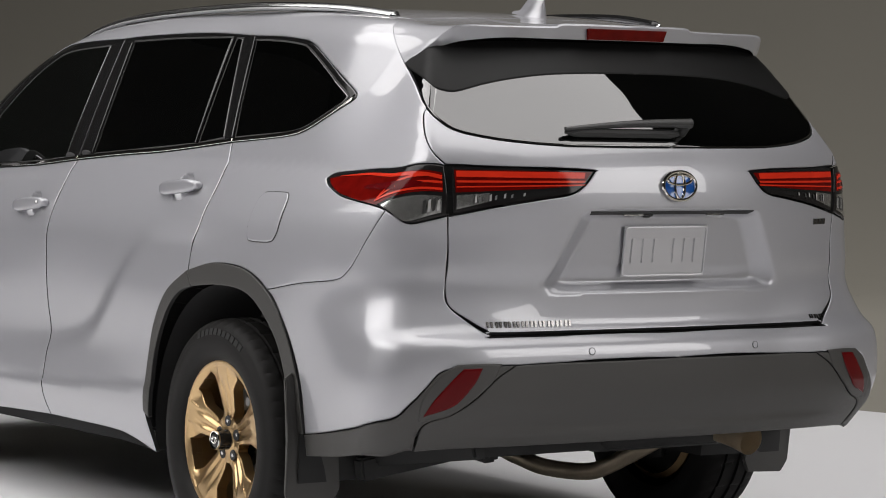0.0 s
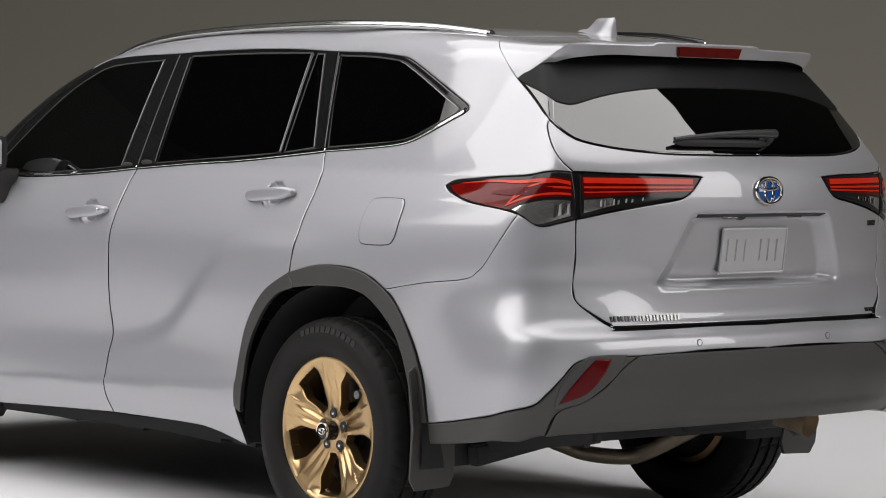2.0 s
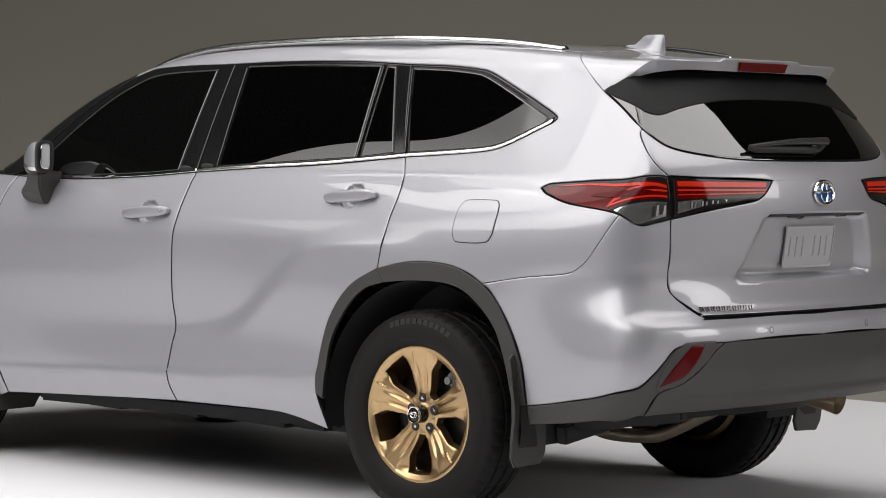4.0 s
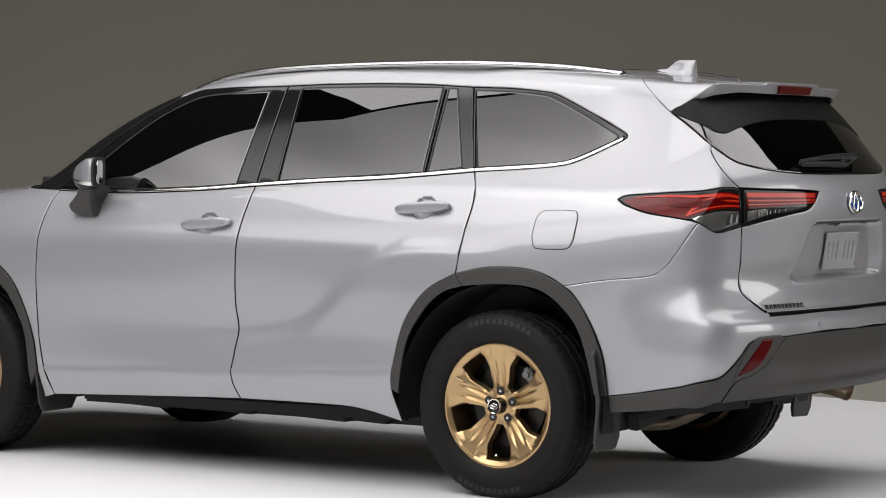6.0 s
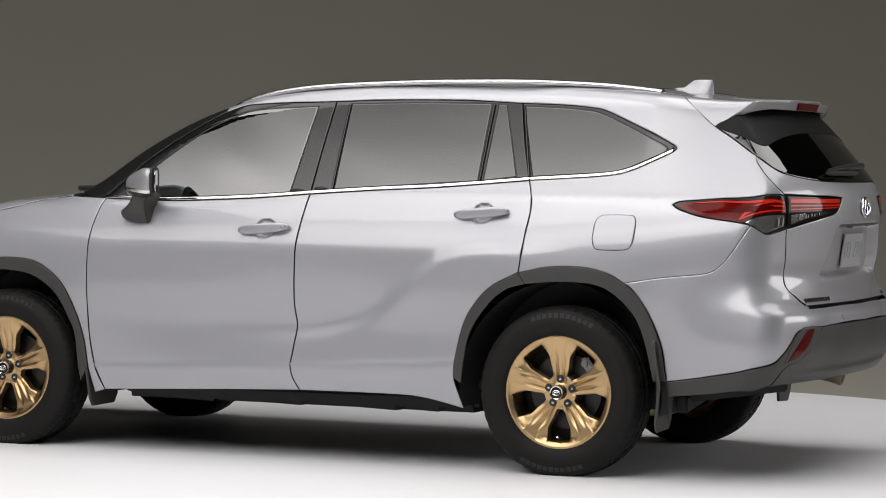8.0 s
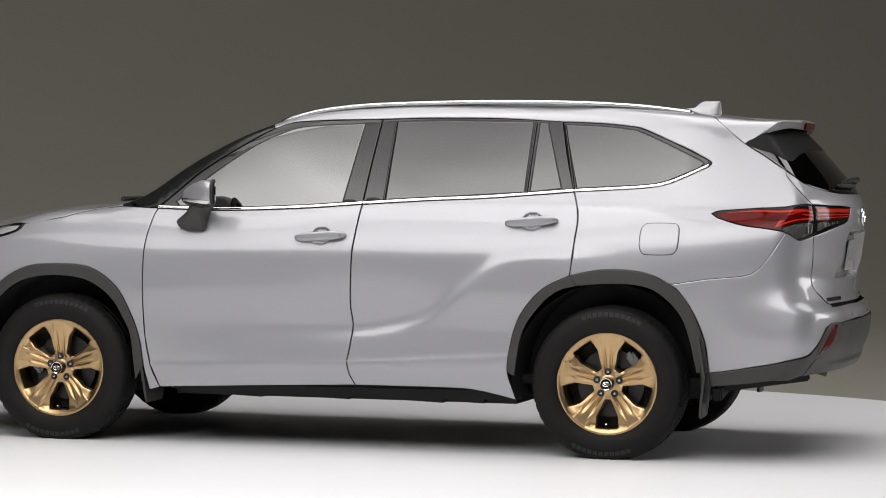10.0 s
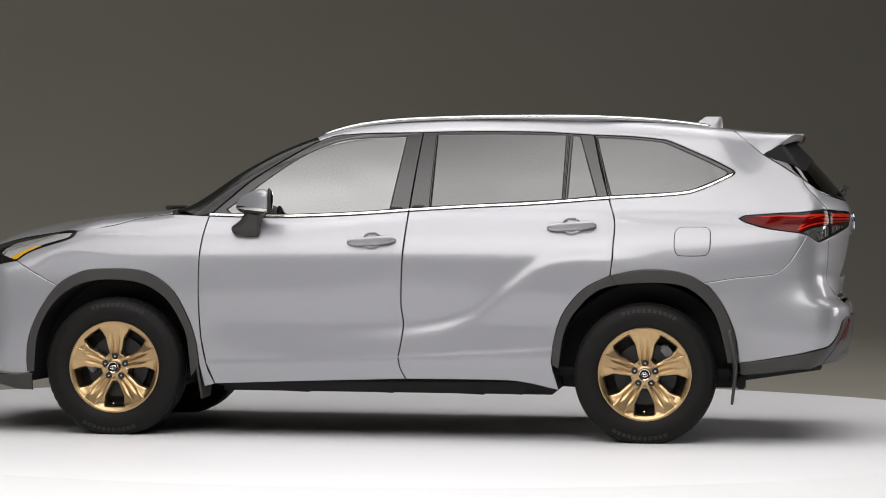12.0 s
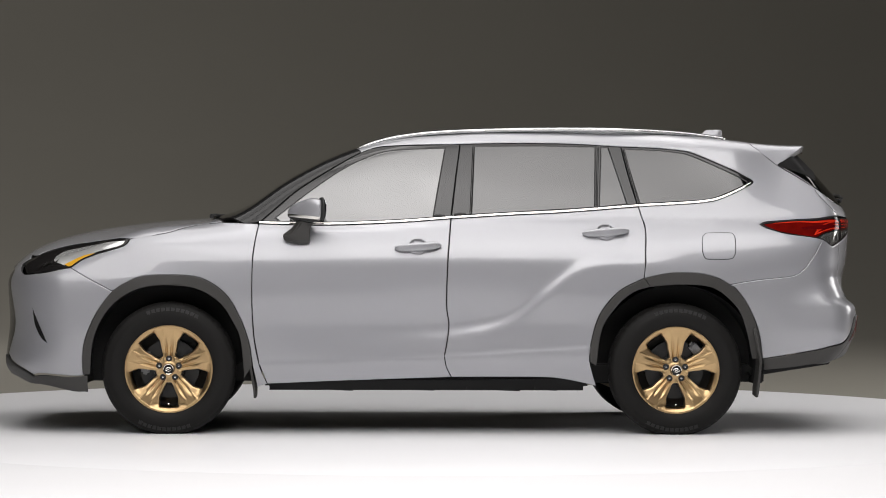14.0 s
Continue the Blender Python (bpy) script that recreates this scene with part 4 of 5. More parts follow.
def wheel():
    verts, faces, norms = spoke_mesh()
    barrel = lathe([(0.240, 0.002), (0.236, 0.012), (0.228, 0.03), (0.222, 0.06), (0.218, 0.17), (0.20, 0.185)], n=72)
    ob = part("wheel", barrel, GOLD, car, "bronze five-spoke alloy wheel")
    for k in range(5):
        s = link_mesh("spoke", verts, faces, norms, GOLD, ob) if k == 0 else new("spoke", first.data)
        s.parent = ob
        s.matrix_basis = Matrix.Rotation(radians(72 * k), 4, "Y")
        first = s if k == 0 else first
    bm = tyre_mesh()
    tyre = part("tyre", bm, RUBBER, ob, "black road tyre with raised sidewall marks")
    tyre.location = (0, 0.095, 0)
    for c in (90, -90):
        bm = bmesh.new()
        raised_bars(bm, 0.336, radians(c - 4), 0.0205, 0.020, 11, -0.1158)
        tagged(part("sidewall_mark", bm, MARKS, tyre, "raised bars on the tyre wall", shade=False), kind="stuff")
    cap = part("centre_cap", lathe([(0.0005, -0.024), (0.020, -0.0235), (0.027, -0.022), (0.0305, -0.018), (0.032, -0.010), (0.033, 0.03)], n=40), GLOSS_BLACK, ob, "black centre cap with chrome ring")
    ring = lathe([(0.0255, 0.0215 - 0.046), (0.0285, -0.0255), (0.0305, -0.022), (0.0305, -0.018)], n=40)
    part("ring", ring, CHROME, cap)
    bm = bmesh.new()
    for w, h2, zc in ((0.0165, 0.0105, 0.0), (0.006, 0.0105, 0.0), (0.012, 0.0045, 0.005)):
        p = [(w * math.cos(a), -0.0252, zc + h2 * math.sin(a)) for a in np.linspace(0, 2 * math.pi, 33)]
        t = tube(p, 0.0014, 6, closed_ends=False)
        me = bpy.data.meshes.new("t")
        t.to_mesh(me)
        bm.from_mesh(me)
        t.free()
        bpy.data.meshes.remove(me)
    part("badge", bm, CHROME, cap)
    nut_mesh = None
    for k in range(5):
        a = radians(90 + 72 * k)
        if nut_mesh is None:
            nut = part("lug_nut", lathe([(0.0005, -0.034), (0.006, -0.0335), (0.0095, -0.030), (0.0105, -0.024), (0.0105, -0.004)], n=6), SATIN, ob)
            # flat black disc on the hub face: the recess's shade as colour
            well = part("nut_recess", lathe([(0.0005, -0.0262), (0.0165, -0.0262), (0.0178, -0.0235)], n=20), SEAL_AND_SHADE, ob)
            nut_mesh = nut.data
            wm = well.data
        else:
            nut, well = new("lug_nut", nut_mesh), new("nut_recess", wm)
            nut.parent = well.parent = ob
        nut.location = well.location = (0.0573 * math.cos(a), 0.054, 0.0573 * math.sin(a))
        well.location.y = 0.048
    stem = part("valve", tube([(0, 0.02, -0.205), (0, 0.0, -0.198), (0, -0.005, -0.194)], [0.005, 0.0045, 0.004], 8), SATIN, ob)
    disc = part("brake_disc", lathe([(0.05, 0.075), (0.085, 0.075), (0.09, 0.095), (0.165, 0.095), (0.165, 0.118), (0.06, 0.118)], n=60), DISC_STEEL, ob, "plain steel brake disc")
    bm = bmesh.new()
    box(bm, (0.045, 0.09, 0.13), (0.0, 0.0, 0.0), bevel=0.012)
    box(bm, (0.02, 0.02, 0.10), (0.015, -0.045, 0.0), bevel=0.006)
    bmesh.ops.create_cone(bm, cap_ends=True, radius1=0.014, radius2=0.014, depth=0.09, segments=14, matrix=pose(0.0, -0.02, 0.035, 90))
    bmesh.ops.create_cone(bm, cap_ends=True, radius1=0.014, radius2=0.014, depth=0.09, segments=14, matrix=pose(0.0, -0.02, -0.035, 90))
    cal = part("brake_caliper", bm, CAST, ob, "bare metal brake caliper")
    cal.matrix_basis = pose(0.128, 0.10, 0.098, 0, -38, 0)
    part("hub_plate", lathe([(0.002, 0.13), (0.215, 0.13), (0.215, 0.15)], n=48), DARK, ob)
    return ob


WHEEL_Y = -0.925
rear_left = wheel()
rear_left.matrix_basis = pose(0, WHEEL_Y, 0.375)
front_left = copy_thing(rear_left, pose(-2.85, WHEEL_Y, 0.375))
for c in front_left.children:
    if c.name.startswith("brake_caliper"):
        c.matrix_basis = pose(-0.128, 0.10, 0.03, 0, 190, 0)
copy_thing(rear_left, pose(0, -WHEEL_Y, 0.375, 0, 0, 180))
copy_thing(rear_left, pose(-2.85, -WHEEL_Y, 0.375, 0, 0, 180))


def wheel_wells():
    for x in (0.0, -2.85):
        bm = bmesh.new()
        rows = []
        for y in (-0.915, -0.85, -0.60):
            rows.append([bm.verts.new((x + (0.475 if y < -0.62 else 0.46) * math.cos(a), y, 0.375 + 0.482 * math.sin(a))) for a in np.linspace(radians(-10), radians(190), 40)])
        for A, B in zip(rows, rows[1:]):
            for k in range(39):
                bm.faces.new((A[k], A[k + 1], B[k + 1], B[k]))
        bm.faces.new(rows[-1])
        ob = part("wheel_well_liner", bm, DARK, car, "black felt wheel well liner")
        mirrored(ob)


wheel_wells()



# ---- lamps ----
def lamp_pair(name, view, points, mat, label, owner=None, **more):
    return panel(name, view, points, mat, owner or car, label, h=0.015, roll_edge=owner is None, **more)


gap_line = on_rear((-0.716, 1.244), (-0.712, 1.17), (-0.712, 1.095))
tail_lamp = lamp_pair("tail_lamp", "corner", outline(lamp_side_top, lamp_side_low, both_rev(gap_line)), SMOKE, "red and smoked wraparound tail lamp", gap=0.0035)
lamp_pair("red_lens", "corner", outline(np.vstack([on_left((0.505, 1.196), (0.60, 1.209), (0.70, 1.215), (0.84, 1.221)), on_rear((-0.725, 1.222))]), on_rear((-0.725, 1.222), (-0.725, 1.166)),
          np.vstack([on_rear((-0.725, 1.166)), on_left((0.89, 1.162), (0.84, 1.146), (0.80, 1.1255))]), on_left((0.80, 1.1255), (0.70, 1.1385), (0.60, 1.156), (0.535, 1.178), (0.505, 1.196))),
          RED, "red lens", tail_lamp, raise_by=0.0012, gap=0.001, depth=0.003)
for dz in (0.0, 0.019, 0.036):
    low = np.vstack([on_left((0.79 + dz * 0.3, 1.135 + dz * 0.4), (0.83, 1.152 + dz * 0.8), (0.88, 1.168 + dz)), on_rear((-0.728, 1.172 + dz))])
    lamp_pair("light_guide", "corner", outline(low, both_rev(low + (0, 0, 0.007))), BRIGHT_RED, "bright red light guide", tail_lamp, raise_by=0.003, gap=0.0, depth=0.002, lip=0.002, rim_mat=RED)
lamp_pair("light_guide", "corner", outline(np.vstack([on_left((0.56, 1.201), (0.70, 1.208), (0.84, 1.208)), on_rear((-0.728, 1.203))]), both_rev(np.vstack([on_left((0.56, 1.203), (0.70, 1.215), (0.84, 1.218)), on_rear((-0.728, 1.214))]))),
          BRIGHT_RED, "", tail_lamp, raise_by=0.003, gap=0.0, depth=0.002, lip=0.002, rim_mat=RED)
lamp_pair("dark_insert", "corner", outline(on_left((0.72, 1.180), (0.80, 1.190), (0.86, 1.197), (0.92, 1.196)), on_left((0.92, 1.196), (0.90, 1.180), (0.83, 1.170), (0.72, 1.172), (0.72, 1.180))), DEEP_RED, "", tail_lamp,
          raise_by=0.0035, gap=0.0, depth=0.002, lip=0.002)
lamp_pair("clear_insert", "corner", outline(np.vstack([on_left((0.815, 1.127), (0.86, 1.147)), on_rear((-0.728, 1.157))]), on_rear((-0.728, 1.157), (-0.728, 1.108)), np.vstack([on_rear((-0.728, 1.108)), on_left((0.895, 1.082), (0.85, 1.110), (0.815, 1.127))])),
          CLEAR, "clear turn signal insert", tail_lamp, raise_by=0.001, gap=0.001, depth=0.003)
for k, (y, z0, z1) in enumerate(((-0.772, 1.104, 1.146), (-0.760, 1.108, 1.148), (-0.748, 1.112, 1.152), (-0.737, 1.112, 1.148))):
    lamp_pair("lamp_facet", "rear", on_rear((y - 0.0045, z0), (y + 0.003, z0 + 0.004), (y + 0.0045, z1), (y - 0.002, z1 - 0.006)), (DARK, REFLECTOR)[k % 2], "", tail_lamp, raise_by=0.003, gap=0.0, depth=0.002, lip=0.001)
gate_lamp = lamp_pair("tailgate_lamp", "rear", outline(on_rear((-0.700, 1.241), (-0.546, 1.238), (-0.284, 1.231)), on_rear((-0.284, 1.231), (-0.32, 1.189), (-0.365, 1.162), (-0.451, 1.149)), on_rear((-0.451, 1.149), (-0.58, 1.127), (-0.700, 1.103)),
                      on_rear((-0.700, 1.103), (-0.703, 1.17), (-0.700, 1.241))), SMOKE, "tapered red and smoked lamp on the tailgate", tailgate, gap=0.0035)
lamp_pair("red_lens", "rear", outline(on_rear((-0.695, 1.230), (-0.5, 1.229), (-0.297, 1.2255)), on_rear((-0.297, 1.2255), (-0.332, 1.187)), on_rear((-0.332, 1.187), (-0.50, 1.176), (-0.693, 1.166)), on_rear((-0.693, 1.166), (-0.695, 1.230))),
          RED, "red lens", gate_lamp, raise_by=0.0012, gap=0.0, depth=0.003)
for z0, z1, deep in ((1.2275, 1.2245, 0.017), (1.2005, 1.2015, 0.006), (1.184, 1.191, 0.004)):
    lamp_pair("light_guide", "rear", outline(on_rear((-0.69, z0), (-0.5, (z0 + z1) / 2), (-0.318, z1)), on_rear((-0.322, z1 - deep), (-0.5, (z0 + z1) / 2 - deep), (-0.69, z0 - deep))), BRIGHT_RED, "bright red light guide", gate_lamp,
              raise_by=0.003, gap=0.0, depth=0.002, lip=0.002, rim_mat=RED)
lamp_pair("clear_insert", "rear", outline(on_rear((-0.690, 1.158), (-0.600, 1.166)), on_rear((-0.600, 1.166), (-0.600, 1.142)), on_rear((-0.600, 1.142), (-0.690, 1.118))), CLEAR, "", gate_lamp, raise_by=0.001, gap=0.0, depth=0.002)
for k, (y, z0, z1) in enumerate(((-0.640, 1.137, 1.159), (-0.628, 1.138, 1.157), (-0.600, 1.142, 1.162), (-0.585, 1.145, 1.160), (-0.560, 1.150, 1.164), (-0.540, 1.151, 1.163), (-0.505, 1.156, 1.167))):
    lamp_pair("lamp_facet", "rear", on_rear((y - 0.003, z0), (y + 0.003, z0 + 0.002), (y + 0.004, z1), (y - 0.002, z1 - 0.003)), (REFLECTOR, CAST)[k % 2], "", gate_lamp, raise_by=0.004, gap=0.0, depth=0.002, lip=0.001)
lamp_pair("lower_lens", "rear", outline(on_rear((-0.59, 1.160), (-0.46, 1.169), (-0.40, 1.170)), on_rear((-0.40, 1.170), (-0.46, 1.158), (-0.59, 1.141)), on_rear((-0.59, 1.141), (-0.59, 1.160))), GLOSS_BLACK, "", gate_lamp, raise_by=0.001, gap=0.0, depth=0.002)

head = outline(on_left((-3.074, 1.105), (-3.272, 1.084), (-3.438, 1.058), (-3.58, 1.018), (-3.665, 0.985)), on_left((-3.665, 0.985), (-3.685, 0.945), (-3.67, 0.908)), on_left((-3.67, 0.908), (-3.564, 0.912), (-3.404, 0.940)),
               on_left((-3.404, 0.940), (-3.342, 0.984), (-3.266, 1.015), (-3.110, 1.064), (-3.074, 1.105)))
head_lamp = lamp_pair("head_lamp", "front_corner", head, SMOKE, "swept-back dark head lamp with silver wing", gap=0.003)
lamp_pair("reflector_wing", "front_corner", outline(on_left((-3.10, 1.092), (-3.27, 1.070), (-3.44, 1.035), (-3.50, 1.00)), on_left((-3.50, 1.00), (-3.50, 0.975), (-3.44, 0.953)), on_left((-3.44, 0.953), (-3.37, 0.985), (-3.27, 1.025), (-3.13, 1.066), (-3.10, 1.092))),
          REFLECTOR, "silver reflector", head_lamp, raise_by=0.001, gap=0.0, depth=0.003)
lamp_pair("amber_reflector", "front_corner", outline(on_left((-3.265, 1.022), (-3.34, 1.005), (-3.44, 0.957)), on_left((-3.44, 0.957), (-3.405, 0.948), (-3.35, 0.985), (-3.265, 1.022))), AMBER, "amber side reflector", head_lamp, raise_by=0.003, gap=0.0, depth=0.002, lip=0.002)
lamp_pair("chrome_blade", "front_corner", outline(on_left((-3.575, 0.942), (-3.535, 0.965), (-3.505, 0.985)), on_left((-3.505, 0.985), (-3.525, 0.955), (-3.575, 0.942))), CHROME, "", head_lamp, raise_by=0.001, gap=0.0, depth=0.002, lip=0.002)

for k in range(3):
    x, z = -3.60 + 0.035 * k, 0.925 + 0.010 * k
    lamp_pair("chrome_blade", "front_corner", outline(on_left((x, z), (x + 0.03, z + 0.022), (x + 0.055, z + 0.048)), on_left((x + 0.055, z + 0.048), (x + 0.042, z + 0.022), (x, z))), CHROME, "", head_lamp, raise_by=0.0012, gap=0.0, depth=0.002, lip=0.002)

# ---- front end ----
panel("front_lip", "front_corner", outline(on_left((-3.30, 0.338), (-3.45, 0.331), (-3.615, 0.328)), np.vstack([on_left((-3.615, 0.328)), land("front", [(-0.66, 0.395), (-0.50, 0.44)])]), land("front", [(-0.50, 0.44), (-0.50, 0.33)]),
      np.vstack([land("front", [(-0.50, 0.33), (-0.62, 0.315)]), on_left((-3.62, 0.285), (-3.42, 0.256), (-3.30, 0.245))]), on_left((-3.30, 0.245), (-3.30, 0.338))), PLASTIC, front_bumper, "dark grey plastic lip", raise_by=0.008, gap=0.001)
panel("side_vent", "front_corner", outline(on_left((-3.625, 0.715), (-3.59, 0.64), (-3.53, 0.515)), on_left((-3.53, 0.515), (-3.57, 0.545), (-3.61, 0.62), (-3.625, 0.715))), GLOSS_BLACK, front_bumper, "narrow black air slot", raise_by=0.001, gap=0.0, h=0.02)
nose = outline(land("front", [(0, 0.95), (-0.55, 0.95), (-0.66, 0.88)]), land("front", [(-0.66, 0.88), (-0.70, 0.62), (-0.62, 0.42)]), land("front", [(-0.62, 0.42), (0, 0.40)]))
panel("grille", "front", np.vstack([nose, (nose * (1, -1, 1))[::-1][1:-1]]), GLOSS_BLACK, car, "black front grille", both=False, raise_by=-0.01)
strip = outline(land("front", [(0, 1.03), (-0.40, 1.022), (-0.60, 0.99)]), land("front", [(-0.60, 0.99), (-0.60, 0.90), (-0.45, 0.93), (0, 0.935)]))
panel("nose_panel", "front", np.vstack([strip, (strip * (1, -1, 1))[::-1][1:-1]]), PAINT, car, both=False)

# ---- spoiler over the rear window ----
def spread_along(line, n):
    """n points at even steps along a line."""
    d = np.concatenate([[0], np.cumsum(np.linalg.norm(np.diff(line, axis=0), axis=1))])
    t = np.linspace(0, d[-1], n)
    return np.stack([np.interp(t, d, line[:, i]) for i in range(3)], 1)


def spoiler():
    half = 44
    front = spread_along(curve(np.vstack([on_top((0.43, 0.0), (0.428, -0.2), (0.42, -0.4)), gate_up])), half)
    back = spread_along(curve([(0.828, 0, 1.662), (0.820, -0.22, 1.662), (0.815, -0.25, 1.653), (0.795, -0.42, 1.651), (0.768, -0.54, 1.651), (0.752, -0.578, 1.640), (0.695, -0.610, 1.598), (0.606, -0.645, 1.5395)]), half)
    edge = spread_along(curve([(0.822, 0, 1.616), (0.812, -0.25, 1.616), (0.790, -0.40, 1.617), (0.763, -0.50, 1.609), (0.728, -0.566, 1.596), (0.668, -0.612, 1.567), (0.603, -0.646, 1.5365)]), half)
    a = np.linspace(0, 1, half)
    rows = []
    for t in np.linspace(0, 1, 9):
        rows.append(front + (back - front) * t + np.stack([0 * a, 0 * a, -0.007 * math.sin(math.pi * t) * smooth(1.0, 0.8, a)], 1))
    rows.append(back + (edge - back) * 0.12 + np.stack([0.004 + 0 * a, 0 * a, 0 * a], 1))
    rows.append(edge)
    under = edge + np.stack([-0.115 * smooth(1.0, 0.75, a) , 0.0 * a, -0.026 * smooth(1.0, 0.75, a)], 1)
    n = 2 * half - 1

    def whole(r):
        return np.vstack([r[::-1], (r * (1, -1, 1))[1:]])

    def sheet(g):
        bm = bmesh.new()
        vs = [[bm.verts.new(p) for p in r] for r in g]
        for A, B in zip(vs, vs[1:]):
            for k in range(n - 1):
                bm.faces.new((A[k], A[k + 1], B[k + 1], B[k]))
        bmesh.ops.remove_doubles(bm, verts=bm.verts, dist=0.0002)
        return bm
    ob = part("spoiler", sheet([whole(r) for r in rows]), PAINT, tailgate, "silver roof spoiler")
    part("underside", sheet([whole(rows[-1] + (-0.003, 0, 0.001)), whole(under)]), GLOSS_BLACK, ob, "black underside")
    bm = bmesh.new()
    pts = []
    for y in np.linspace(-0.145, 0.145, 15):
        pts.append((0.838 - 0.05 * y * y, y))
    for z0, z1, off in ((1.617, 1.649, 0.0),):
        A = [bm.verts.new((x - 0.010 + off, y * 0.96, z0)) for x, y in pts]
        B = [bm.verts.new((x + off, y, z1)) for x, y in pts]
        C = [bm.verts.new((x - 0.03, y, z1)) for x, y in pts]
        D = [bm.verts.new((x - 0.03, y * 0.96, z0)) for x, y in pts]
        for P, Q in ((A, B), (B, C), (D, A)):
            for k in range(len(pts) - 1):
                bm.faces.new((P[k], P[k + 1], Q[k + 1], Q[k]))
        bm.faces.new((A[0], B[0], C[0], D[0]))
        bm.faces.new((A[-1], B[-1], C[-1], D[-1]))
    part("brake_light", bm, RED, ob, "red high-level brake light")


spoiler()


# ---- roof rails and aerial ----
RAIL = [(-1.80, 1.632), (-1.687, 1.672), (-1.544, 1.705), (-1.307, 1.731), (-0.93, 1.745), (-0.584, 1.749), (-0.277, 1.746), (0.049, 1.731), (0.285, 1.705), (0.31, 1.698)]


def roof_rail():
    line = curve([(x, -0.600 + 0.095 * smooth(-0.3, 0.31, np.float64(x)) , z - 0.012) for x, z in RAIL], 6)
    r = np.full(len(line), 0.017)
    r[:3], r[-3:] = (0.006, 0.010, 0.014), (0.014, 0.010, 0.006)
    ob = part("roof_rail", tube(line, r, 16, 0.75), SATIN, car, "polished silver roof rail with black top")
    part("rail_top", tube(line[1:-1] + (0, 0.006, 0.006), r[1:-1] * 0.78, 10, 0.75), GLOSS_BLACK, ob)
    twin = mirrored(ob)
    for c in list(ob.children):
        mirrored(c, twin)


roof_rail()


def aerial():
    bm = bmesh.new()
    secs = []
    for z, x0, x1, w in ((0.0, 0.185, 0.378, 0.036), (0.008, 0.200, 0.377, 0.028), (0.022, 0.236, 0.375, 0.020), (0.042, 0.262, 0.373, 0.013), (0.053, 0.276, 0.371, 0.008), (0.057, 0.288, 0.368, 0.003)):
        ring = []
        for k in range(20):
            t = 2 * math.pi * k / 20
            c = math.cos(t)
            ring.append(bm.verts.new(((x0 + x1) / 2 + (x1 - x0) / 2 * c, 0.012 + w * math.sin(t) * (0.55 + 0.45 * c if c < 0 else 1.0), 1.705 + z - 0.14 * (z < 0.02) * ((x0 + x1) / 2 + (x1 - x0) / 2 * c - 0.29))))
        secs.append(ring)
    for A, B in zip(secs, secs[1:]):
        for k in range(20):
            bm.faces.new((A[k], A[(k + 1) % 20], B[(k + 1) % 20], B[k]))
    bm.faces.new(secs[-1])
    part("shark_fin_aerial", bm, PAINT, car, "silver shark fin aerial")


aerial()


# ---- handles, mirrors, fuel flap ----
def blob(size, power=2.6, n=28, m=18):
    """A rounded block."""
    bm = bmesh.new()

    def f(c):
        return math.copysign(abs(c) ** (2 / power), c)
    rows = []
    for i in range(1, m):
        v = -math.pi / 2 + math.pi * i / m
        rows.append([bm.verts.new((size[0] * f(math.cos(v)) * f(math.cos(2 * math.pi * k / n)), size[1] * f(math.cos(v)) * f(math.sin(2 * math.pi * k / n)), size[2] * f(math.sin(v)))) for k in range(n)])
    for A, B in zip(rows, rows[1:]):
        for k in range(n):
            bm.faces.new((A[k], A[(k + 1) % n], B[(k + 1) % n], B[k]))
    bm.faces.new(rows[0])
    bm.faces.new(rows[-1])
    return bm


for x, z, doors in ((-1.455, 1.064, front_door), (-0.395, 1.149, rear_door)):
    p = on_left((x, z))[0]
    bm = blob((0.124, 0.016, 0.0225), 3.8, 48, 18)
    for v in bm.verts:
        v.co.z *= 1.0 - 0.12 * smooth(0.5, 1.0, abs(v.co.x) / 0.131)
        v.co.y += 0.008 * (v.co.x / 0.131) ** 2
    bmesh.ops.transform(bm, verts=bm.verts, matrix=Matrix.Translation((p[0], p[1] - 0.024, p[2])) @ Matrix.Rotation(radians(-4.5), 4, "Y"))
    ob = part("door_handle", bm, PAINT, doors[0], "body-coloured pull handle")
    mirrored(ob, doors[1])
    for s in (-1, 1):
        bm = blob((0.02, 0.016, 0.014), 2.6, 16, 10)
        bmesh.ops.transform(bm, verts=bm.verts, matrix=Matrix.Translation((p[0] + s * 0.112, p[1] - 0.010, p[2] + s * 0.008)))
        post = part("handle_foot", bm, PAINT, doors[0])
        mirrored(post, doors[1])
    if doors is front_door:
        bm = bmesh.new()
        bmesh.ops.create_cone(bm, cap_ends=True, radius1=0.006, radius2=0.005, depth=0.006, segments=16, matrix=Matrix.Translation((p[0] + 0.105, p[1] - 0.037, p[2] + 0.009)) @ pose(0, 0, 0, 90))
        part("lock_cylinder", bm, REFLECTOR, doors[0])


